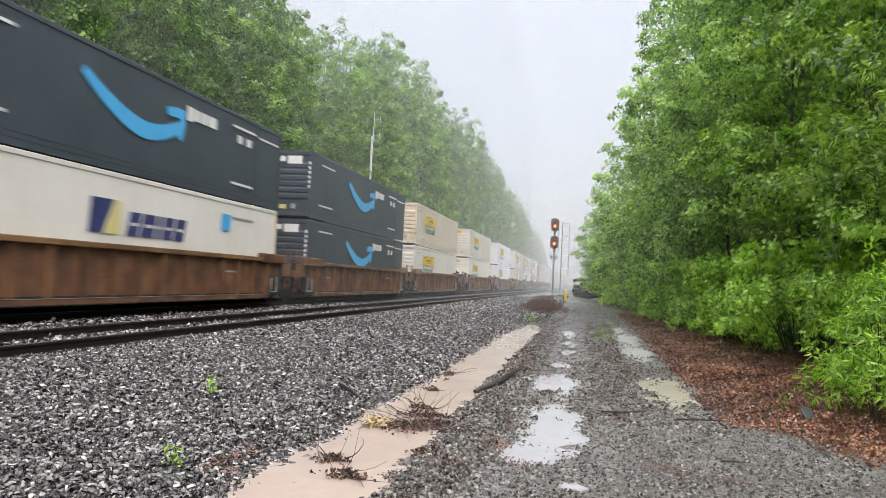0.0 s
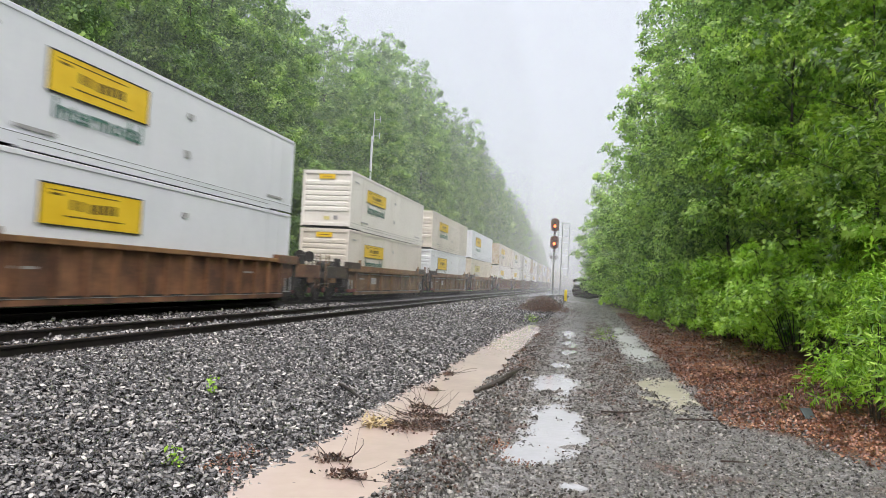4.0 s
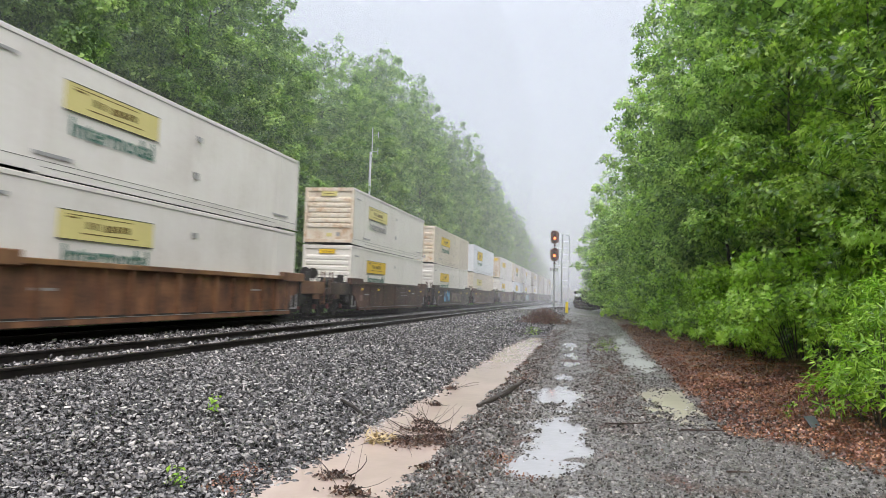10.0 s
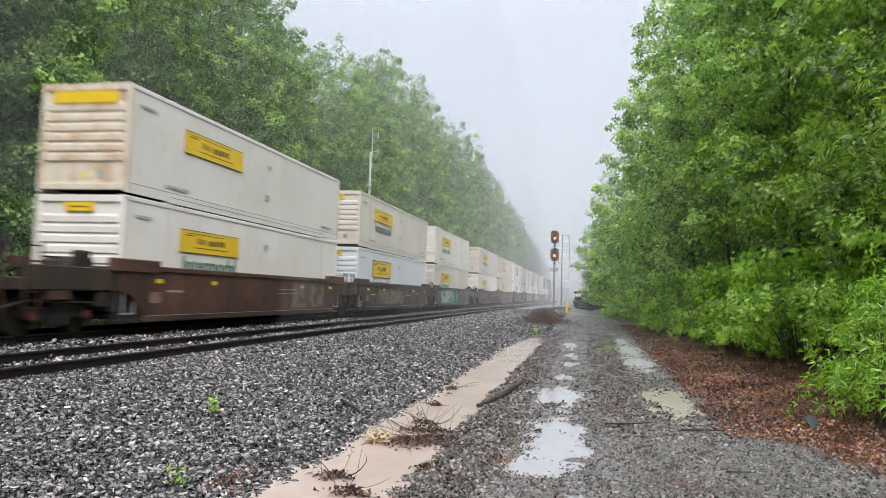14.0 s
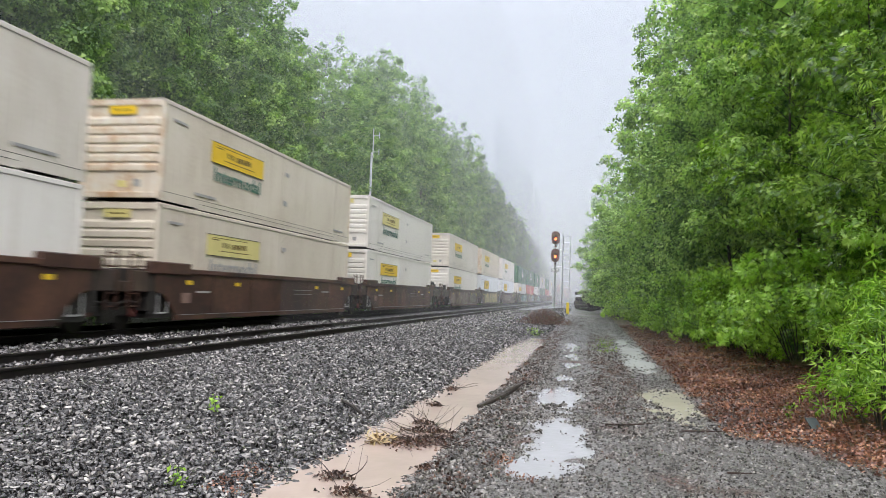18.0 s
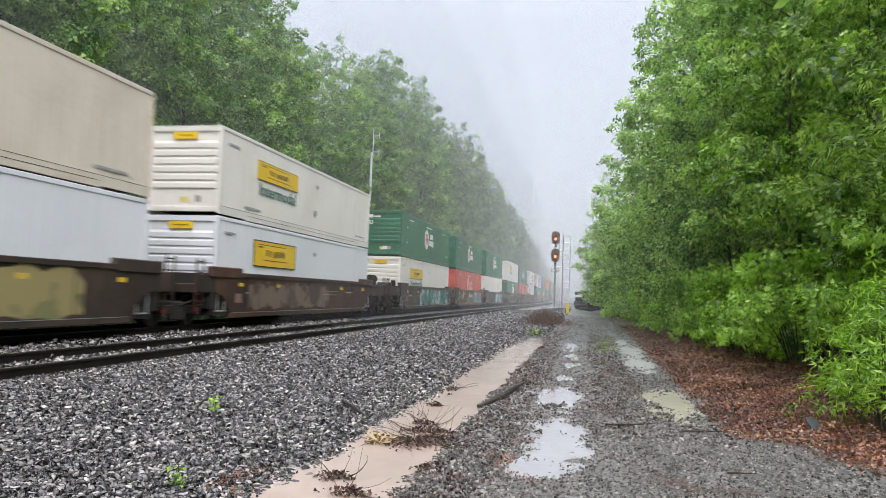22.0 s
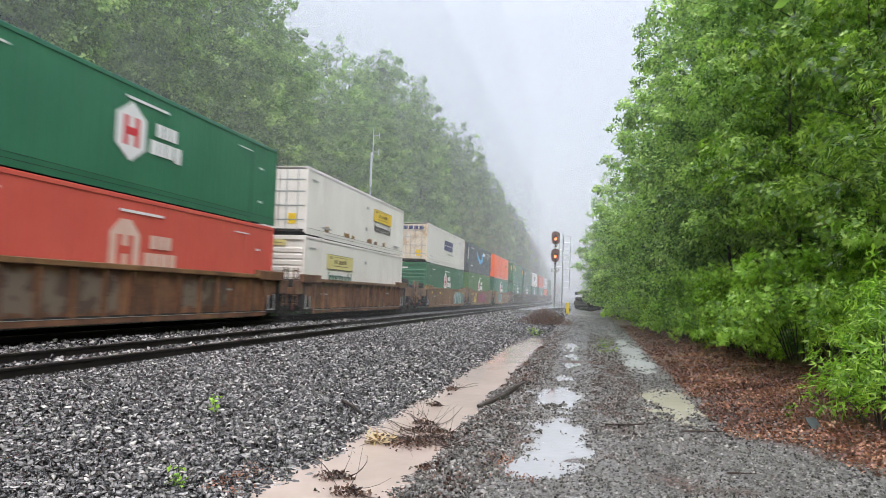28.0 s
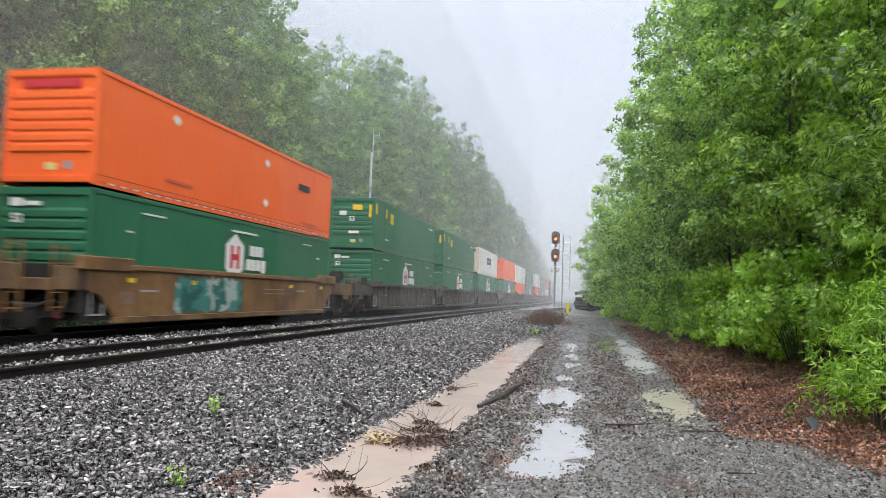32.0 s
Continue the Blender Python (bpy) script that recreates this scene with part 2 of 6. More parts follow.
SIGBODY = mat("brown_black_signal_housing", [(0.085, 0.034, 0.028), (0.14, 0.055, 0.043)], 0.45, 4, 20, 0.05)
YPOST = mat("yellow_marker_plastic", [(0.75, 0.55, 0.02), (0.82, 0.62, 0.04)], 0.45, 4, 30, 0.05)
SLATE = mat("wet_grey_slab", [(0.045, 0.055, 0.06), (0.08, 0.09, 0.095)], 0.3, 4, 30, 0.2)
LAMP = glow_mat("lit_amber_lens", (1.0, 0.17, 0.045), 3.2)
MUD = water_mat("muddy_water", (0.475, 0.38, 0.33), 0.14, 0.10)
# pale base colour stands in for part of the sky's reflection
PUDDLE = water_mat("puddle_water", (0.36, 0.36, 0.365), 0.04, 0.2)
MOSSPUD = water_mat("green_puddle_water", (0.46, 0.43, 0.34), 0.2, 0.06)
SILT = water_mat("thin_water_over_silt", (0.60, 0.60, 0.60), 0.2, 0.10)
L_NEAR = leaf_mat("fresh_green_leaves", [(0.04, 0.09, 0.016), (0.135, 0.245, 0.04), (0.29, 0.44, 0.072), (0.50, 0.66, 0.15)], 0.36, 0.26)
L_LIGHT = leaf_mat("light_green_leaves", [(0.10, 0.20, 0.025), (0.26, 0.44, 0.06), (0.42, 0.62, 0.10), (0.56, 0.74, 0.19)], 0.4, 0.28)
L_MID = leaf_mat("green_leaves", [(0.10, 0.18, 0.055), (0.30, 0.45, 0.135), (0.50, 0.65, 0.20), (0.66, 0.78, 0.32)], 0.42, 0.34, 0.55)
L_FAR = leaf_mat("wood_edge_leaves", [(0.08, 0.145, 0.055), (0.21, 0.335, 0.105), (0.37, 0.51, 0.165), (0.55, 0.67, 0.26)], 0.38, 0.55, 0.40, 0.75)
# darker leaf colour that stands in for the shade under the trees
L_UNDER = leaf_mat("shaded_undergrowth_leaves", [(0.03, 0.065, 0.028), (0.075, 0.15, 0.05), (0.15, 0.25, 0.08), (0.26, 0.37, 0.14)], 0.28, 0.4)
L_LIME = leaf_mat("lime_green_leaves", [(0.10, 0.22, 0.022), (0.30, 0.50, 0.055), (0.52, 0.72, 0.13)], 0.38, 0.28)
L_WEED = leaf_mat("yellow_green_weed", [(0.22, 0.40, 0.03), (0.36, 0.58, 0.06)], 0.4, 0.4)
L_REED = leaf_mat("dry_red_brown_stems", [(0.08, 0.035, 0.022), (0.16, 0.075, 0.045)], 0.15, 0.5)
OLIVE = mat("olive_green_paint", [(0.05, 0.15, 0.035), (0.07, 0.19, 0.045)], 0.42, 0.6, 9, 0.05, streak=((0.05, 0.1, 0.04), 0.35))


def graffiti_mat(name, cols, scale):
    """Sprayed letters gone to swirls: bands of strong colour."""
    m = mat(name, cols, 0.5, scale, scale * 2.5, 0.0)
    n = m.node_tree.nodes
    for k in n:
        if k.type == "VALTORGB":
            k.color_ramp.interpolation = "CONSTANT"
        if k.type == "TEX_NOISE" and k.inputs["Scale"].default_value == scale:
            k.inputs["Distortion"].default_value = 1.4
            k.inputs["Detail"].default_value = 1.0
    return m


SPRAY_TEAL = graffiti_mat("teal_spray_paint", [(0.02, 0.10, 0.09), (0.05, 0.2, 0.18), (0.35, 0.42, 0.40), (0.03, 0.13, 0.12), (0.45, 0.5, 0.5)], 0.61)
SPRAY_PINK = graffiti_mat("pink_spray_paint", [(0.10, 0.01, 0.03), (0.30, 0.03, 0.085), (0.16, 0.018, 0.05), (0.36, 0.09, 0.14)], 0.72)
SPRAY_YELLOW = graffiti_mat("yellow_spray_paint", [(0.5, 0.32, 0.02), (0.62, 0.44, 0.03), (0.2, 0.1, 0.02), (0.6, 0.42, 0.05)], 0.55)
SPRAY_BLUE = graffiti_mat("blue_spray_paint", [(0.04, 0.18, 0.34), (0.10, 0.34, 0.52), (0.03, 0.08, 0.16), (0.2, 0.42, 0.55)], 0.66)
SPRAY_PALE = graffiti_mat("pale_blue_spray_paint", [(0.08, 0.10, 0.10), (0.22, 0.28, 0.28), (0.13, 0.17, 0.17), (0.34, 0.40, 0.40), (0.09, 0.12, 0.12)], 0.66)
SPRAY_CREAM = graffiti_mat("cream_spray_paint", [(0.10, 0.06, 0.04), (0.38, 0.33, 0.26), (0.45, 0.40, 0.32), (0.30, 0.26, 0.2)], 0.9)
SPRAY_LEAF = graffiti_mat("green_spray_paint", [(0.03, 0.10, 0.04), (0.05, 0.16, 0.06), (0.04, 0.12, 0.05)], 0.8)
SPRAY_SAND = graffiti_mat("sand_and_olive_spray_paint", [(0.13, 0.125, 0.06), (0.32, 0.265, 0.12), (0.20, 0.19, 0.09), (0.36, 0.31, 0.18)], 0.39)
SPRAY_GREY = graffiti_mat("grey_white_spray_paint", [(0.07, 0.045, 0.035), (0.17, 0.13, 0.10), (0.09, 0.06, 0.045), (0.24, 0.21, 0.18)], 0.66)
MASTPAINT = mat("pale_grey_mast_paint", [(0.55, 0.58, 0.60), (0.66, 0.69, 0.70)], 0.45, 4, 30, 0.03)
SPRAY_MOSS = graffiti_mat("olive_spray_paint", [(0.035, 0.03, 0.02), (0.10, 0.09, 0.045), (0.05, 0.04, 0.03), (0.16, 0.13, 0.06)], 0.50)
SIGNPRINT = mat("dark_brown_sign_print", [(0.09, 0.06, 0.012), (0.17, 0.11, 0.02)], 0.5, 2, 20, 0.02)


# ---- mesh kit ----
def link(name, me, material, parent=None, label=""):
    me.materials.clear()
    me.materials.append(material)
    ob = new(name, me)
    if parent:
        ob.parent = parent
    if label:
        ob["label"] = label
    return ob


def part(name, bm, material, parent=None, label="", smooth=False):
    me = bpy.data.meshes.new(name)
    bm.to_mesh(me)
    bm.free()
    if smooth:
        me.shade_smooth()
    return link(name, me, material, parent, label)


def array_mesh(name, verts, faces, smooth=False):
    """A mesh from numpy arrays; all faces have the same number of corners."""
    me = bpy.data.meshes.new(name)
    verts = np.asarray(verts, dtype=np.float32)
    faces = np.asarray(faces, dtype=np.int32)
    k = faces.shape[1]
    me.vertices.add(len(verts))
    me.vertices.foreach_set("co", verts.ravel())
    me.loops.add(faces.size)
    me.loops.foreach_set("vertex_index", faces.ravel())
    me.polygons.add(len(faces))
    me.polygons.foreach_set("loop_start", np.arange(0, faces.size, k, dtype=np.int32))
    if smooth:
        me.polygons.foreach_set("use_smooth", np.ones(len(faces), dtype=bool))
    me.update(calc_edges=True)
    return me


def box(bm, x0, x1, y0, y1, z0, z1, b=0.0):
    v = [bm.verts.new((x, y, z)) for z in (z0, z1) for y in (y0, y1) for x in (x0, x1)]
    fs = [bm.faces.new([v[i] for i in f]) for f in ((0, 2, 3, 1), (4, 5, 7, 6), (0, 1, 5, 4), (2, 6, 7, 3), (0, 4, 6, 2), (1, 3, 7, 5))]
    if b:
        es = list({e for f in fs for e in f.edges})
        bmesh.ops.bevel(bm, geom=es, offset=b, segments=1, affect="EDGES")
    return bm


def boxes(rows, b=0.0):
    bm = bmesh.new()
    for r in rows:
        box(bm, *r, b)
    return bm


def tube(bm, p, q, r0, r1, n=8, cap=True):
    p, q = Vector(p), Vector(q)
    turn = (q - p).to_track_quat("Z", "Y")
    rings = []
    for c, r in ((p, r0), (q, r1)):
        rings.append([bm.verts.new(c + turn @ Vector((r * math.cos(2 * math.pi * i / n), r * math.sin(2 * math.pi * i / n), 0))) for i in range(n)])
    for i in range(n):
        bm.faces.new((rings[0][i], rings[0][(i + 1) % n], rings[1][(i + 1) % n], rings[1][i]))
    if cap:
        bm.faces.new(rings[0][::-1])
        bm.faces.new(rings[1])
    return bm


def path_tube(bm, pts, radii, n=8):
    rings = []
    for i, (c, r) in enumerate(zip(pts, radii)):
        a, b = Vector(pts[max(i - 1, 0)]), Vector(pts[min(i + 1, len(pts) - 1)])
        turn = (b - a).to_track_quat("Z", "Y")
        rings.append([bm.verts.new(Vector(c) + turn @ Vector((r * math.cos(2 * math.pi * k / n), r * math.sin(2 * math.pi * k / n), 0))) for k in range(n)])
    for s, t in zip(rings, rings[1:]):
        for k in range(n):
            bm.faces.new((s[k], s[(k + 1) % n], t[(k + 1) % n], t[k]))
    bm.faces.new(rings[-1])
    bm.faces.new(rings[0][::-1])
    return bm


def prism(bm, outline, x0, x1):
    """An outline in the y-z plane, thick from x0 to x1."""
    a = [bm.verts.new((x0, y, z)) for y, z in outline]
    b = [bm.verts.new((x1, y, z)) for y, z in outline]
    bm.faces.new(a[::-1])
    bm.faces.new(b)
    k = len(a)
    for i in range(k):
        bm.faces.new((a[i], a[(i + 1) % k], b[(i + 1) % k], b[i]))
    bmesh.ops.recalc_face_normals(bm, faces=bm.faces[:])
    return bm


LETTERS = {}


def lettering(body, height, paint=""):
    key = (body, height, paint)
    if key not in LETTERS:
        cu = bpy.data.curves.new("lettering", "FONT")
        cu.resolution_u, cu.offset = 2, 0.010
        cu.body, cu.size, cu.extrude, cu.align_y = body, height / 0.7, 0.002, "BOTTOM_BASELINE"
        ob = new("lettering", cu)
        bpy.context.view_layer.update()
        me = bpy.data.meshes.new_from_object(ob.evaluated_get(bpy.context.evaluated_depsgraph_get()))
        bpy.data.objects.remove(ob)
        LETTERS[key] = me
    return LETTERS[key]


def rough(x, y, s, seed=0.0):
    return noise.noise(Vector((x * s, y * s, seed)))


# ---- ground: one sheet, with bed, ditch, track road and verge ----
NEAR_C, FAR_C = -8.6, -12.9
PROFILE = [(-900, 1.5), (-60, 1.2), (-30, 0.75), (-19, 0.25), (-16.8, -0.1), (-15.6, 0.12), (-14.9, 0.24), (-7.2, 0.24), (-6.9, 0.2), (-4.7, 0.02),
           (-2.75, -0.1), (-2.5, -0.16), (-1.75, -0.16), (-1.45, -0.06), (-1.1, -0.01), (-0.4, -0.012), (0.3, 0.02), (1.2, -0.008),
           (1.75, 0.0), (2.6, 0.08), (4.0, 0.16), (8.0, 0.5), (30, 1.2), (900, 2.0)]
PX, PZ = np.array([a for a, _ in PROFILE]), np.array([b for _, b in PROFILE])


def ground_z(x, y):
    z = float(np.interp(x, PX, PZ))
    if x > -7.0:
        w = min(1.0, (x + 7.0) / 1.5)
        big = 0.035 if x < -2.6 or x > 2.2 else 0.014
        z += w * (big * rough(x, y, 0.9) + 0.02 * rough(x, y, 2.6, 4.0) + 0.013 * rough(x, y, 6.3, 2.0))
        if -3.4 < x < -0.9:
            z += (0.02 if x < -2.2 else 0.055) * rough(x, y, 1.7, 9.0)
            if x > -2.2:
                z += 0.035 * rough(x, y * 0.7, 4.3, 17.0)
    # the ditch runs out towards the signal, where the ground rises to a mound
    if y > 26 and x > -7:
        k = min(1.0, (y - 26) / 14)
        if x < 2.5:
            z += k * max(0.0, 0.10 - z) * 0.8
        m = min(1.0, max(0.0, (y - 50) / 26))
        m = m * m * (3 - 2 * m)
        if x < 5:
            z += m * 0.55 * max(0.0, 1 - abs(x + 2.6) / 4.2)
    # wheel ruts hold the puddles
    if -1.1 < x < 2.9 and 4 < y < 47:
        for cx, cy, rx, ry, d in RUTS:
            e = ((x - cx) / rx) ** 2 + ((y - cy) / ry) ** 2
            if e < 4:
                z -= d * math.exp(-e * 1.2) * (0.85 + 0.9 * rough(x, y, 3.4, 11.0) + 0.5 * rough(x, y, 8.0, 12.0))
    return z


# puddle hollows: centre, half sizes, depth
RUTS = [(-0.42, 12.7, 0.47, 1.3, 0.08), (-0.29, 9.3, 0.36, 1.15, 0.07), (-0.18, 8.0, 0.30, 0.7, 0.06), (-0.50, 7.2, 0.20, 0.28, 0.05), (-0.37, 15.5, 0.18, 0.35, 0.05),
        (-0.37, 18.8, 0.22, 0.5, 0.05), (-0.42, 21.3, 0.22, 0.7, 0.05), (-0.55, 26.0, 0.25, 1.6, 0.05), (1.42, 12.7, 0.27, 1.5, 0.06), (1.02, 13.1, 0.14, 0.45, 0.04), (0.98, 11.5, 0.14, 0.35, 0.035),
        (1.38, 19.8, 0.30, 1.5, 0.06), (1.40, 24.5, 0.32, 2.2, 0.06), (1.32, 29.8, 0.30, 2.4, 0.06), (1.15, 35.0, 0.28, 1.9, 0.05), (0.9, 41.0, 0.25, 2.6, 0.05), (0.01, 6.2, 0.16, 0.22, 0.04)]


def lines(spans):
    out = []
    for a, b, s in spans:
        out.extend(np.arange(a, b - s * 0.3, s).tolist())
    out.append(spans[-1][1])
    return out


def ground_material():
    m = bpy.data.materials.new("wet_ground")
    m.use_nodes = True
    n, l = m.node_tree.nodes, m.node_tree.links
    b = n["Principled BSDF"]
    co = n.new("ShaderNodeTexCoord")
    sep = n.new("ShaderNodeSeparateXYZ")
    l.new(co.outputs["Object"], sep.inputs[0])

    def math_node(op, a, bb, c=None):
        k = n.new("ShaderNodeMath")
        k.operation = op
        for i, v in enumerate((a, bb, c)):
            if v is None:
                continue
            if isinstance(v, (int, float)):
                k.inputs[i].default_value = v
            else:
                l.new(v, k.inputs[i])
        return k.outputs[0]

    def tex(scale, detail=5.0):
        k = n.new("ShaderNodeTexNoise")
        k.inputs["Scale"].default_value, k.inputs["Detail"].default_value = scale, detail
        l.new(co.outputs["Object"], k.inputs["Vector"])
        return k.outputs["Fac"]

    def ramp(v, cols, lo=0.3, hi=0.7):
        k = n.new("ShaderNodeValToRGB")
        es = k.color_ramp.elements
        while len(es) < len(cols):
            es.new(0.5)
        for i, c in enumerate(cols):
            es[i].position, es[i].color = lo + (hi - lo) * i / (len(cols) - 1), (*c, 1)
        l.new(v, k.inputs[0])
        return k.outputs[0]

    def mixc(f, a, bb):
        k = n.new("ShaderNodeMixRGB")
        l.new(f, k.inputs[0])
        l.new(a, k.inputs[1])
        l.new(bb, k.inputs[2])
        return k.outputs[0]

    def step(v, lo, hi):
        k = n.new("ShaderNodeMapRange")
        k.inputs["From Min"].default_value, k.inputs["From Max"].default_value = lo, hi
        l.new(v, k.inputs["Value"])
        return k.outputs[0]

    def cells(scale):
        k = n.new("ShaderNodeTexVoronoi")
        k.inputs["Scale"].default_value = scale
        l.new(co.outputs["Object"], k.inputs["Vector"])
        return k
    # x with a ragged edge
    wob = math_node("MULTIPLY_ADD", tex(1.1), 1.1, math_node("SUBTRACT", sep.outputs["X"], 0.55))
    near_y = step(sep.outputs["Y"], 9.8, 7.4)
    edge = math_node("MULTIPLY_ADD", near_y, -1.25, wob)
    v1, v2 = cells(19.0), cells(55.0)
    c1, c2 = n.new("ShaderNodeSeparateColor"), n.new("ShaderNodeSeparateColor")
    l.new(v1.outputs["Color"], c1.inputs[0])
    l.new(v2.outputs["Color"], c2.inputs[0])
    stone = ramp(math_node("MULTIPLY_ADD", tex(3.0), 0.3, math_node("MULTIPLY", c1.outputs[0], 0.75)), [(0.016, 0.016, 0.018), (0.07, 0.07, 0.076), (0.15, 0.148, 0.152), (0.36, 0.35, 0.34)], 0.2, 0.95)
    grit = ramp(math_node("MULTIPLY_ADD", tex(2.0), 0.5, math_node("MULTIPLY", c2.outputs[0], 0.55)), [(0.036, 0.033, 0.031), (0.11, 0.103, 0.096), (0.19, 0.18, 0.17), (0.40, 0.387, 0.373)], 0.2, 0.95)
    litter = ramp(math_node("MULTIPLY_ADD", tex(5.0), 0.5, math_node("MULTIPLY", c2.outputs[0], 0.5)), [(0.03, 0.014, 0.010), (0.09, 0.038, 0.025), (0.17, 0.075, 0.048)], 0.25, 0.8)
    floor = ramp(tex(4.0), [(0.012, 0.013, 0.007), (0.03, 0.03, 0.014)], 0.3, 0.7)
    # near-black ground under the loose stone near by paints in the gaps' shade
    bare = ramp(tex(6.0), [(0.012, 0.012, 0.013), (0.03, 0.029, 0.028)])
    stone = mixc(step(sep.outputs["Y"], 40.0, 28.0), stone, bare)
    col = mixc(step(wob, -1.9, -1.5), stone, grit)
    # brown silt and broken leaves drift over the road
    col = mixc(math_node("MULTIPLY", step(math_node("MULTIPLY_ADD", tex(14.0), 0.3, tex(0.8)), 0.72, 0.86), step(wob, -2.2, -1.6)), col, litter)
    col = mixc(step(edge, 1.75, 2.0), col, litter)
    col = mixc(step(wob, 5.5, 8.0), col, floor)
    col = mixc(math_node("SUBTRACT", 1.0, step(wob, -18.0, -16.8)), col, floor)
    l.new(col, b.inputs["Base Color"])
    b.inputs["Roughness"].default_value = 0.42
    l.new(ramp(tex(1.5), [(0.22, 0.22, 0.22), (0.5, 0.5, 0.5)]), b.inputs["Roughness"])
    far_stone = math_node("MULTIPLY", math_node("SUBTRACT", 1.0, step(wob, -1.9, -1.5)), v1.outputs["Distance"])
    h = math_node("ADD", math_node("MULTIPLY", far_stone, 1.6), math_node("MULTIPLY", v2.outputs["Distance"], 0.5))
    bp = n.new("ShaderNodeBump")
    bp.inputs["Strength"].default_value, bp.inputs["Distance"].default_value = 0.8, 0.03
    bp.invert = True
    l.new(h, bp.inputs["Height"])
    l.new(bp.outputs[0], b.inputs["Normal"])
    return m


GROUND = ground_material()


def ground():
    xs = lines([(-900, -100, 200), (-100, -30, 10), (-30, -15, 1.5), (-15, -7, 0.5), (-7, 3.4, 0.07), (3.4, 6, 0.2), (6, 30, 3), (30, 100, 10), (100, 900, 200)])
    ys = lines([(-740, -20, 60), (-20, 3, 2), (3, 15, 0.08), (15, 40, 0.2), (40, 110, 0.8), (110, 400, 10), (400, 1600, 200)])
    nx, ny = len(xs), len(ys)
    v = [(x, y, ground_z(x, y)) for y in ys for x in xs]
    i = np.arange(nx * ny).reshape(ny, nx)
    f = np.stack([i[:-1, :-1], i[:-1, 1:], i[1:, 1:], i[1:, :-1]], -1).reshape(-1, 4)
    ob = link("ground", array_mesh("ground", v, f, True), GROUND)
    return tagged(ob, "wet crushed stone, gravel road and leafy verge", "ground", kind="structure")


def water():
    # ditch: flat water, the banks shape its edge
    xs, ys = np.linspace(-3.6, -1.0, 14), np.linspace(-22.0, 33.5, 60)
    v = [(x, y, -0.105 + 0.0006 * (y - 5)) for y in ys for x in xs]
    i = np.arange(14 * 60).reshape(60, 14)
    f = np.stack([i[:-1, :-1], i[:-1, 1:], i[1:, 1:], i[1:, :-1]], -1).reshape(-1, 4)
    tagged(link("ditch_water", array_mesh("ditch_water", v, f, True), MUD), "muddy brown rain water standing in the ditch", "water", kind="structure")
    for k, (cx, cy, rx, ry, d) in enumerate(RUTS):
        bm = bmesh.new()
        z = -d * (0.34 if cx < 0.7 else (0.30 if cy < 14 else 0.14)) + 0.0017 * (k % 5)
        ring = []
        for j in range(28):
            a = 2 * math.pi * j / 28
            s = 1.75 + 0.5 * rough(math.cos(a) * 1.5 + k * 7, math.sin(a) * 1.5, 1.0)
            ring.append(bm.verts.new((cx + rx * s * math.cos(a), cy + ry * s * math.sin(a), z)))
        bm.faces.new(ring)
        green = cx > 0.9 and cy < 14
        ob = part("puddle", bm, MOSSPUD if green else (SILT if cx > 0.7 else PUDDLE))
        tagged(ob, "shallow greenish rain puddle in a wheel rut" if green else "shallow rain puddle in the wheel rut of the gravel road", "puddle", "puddles on the road")


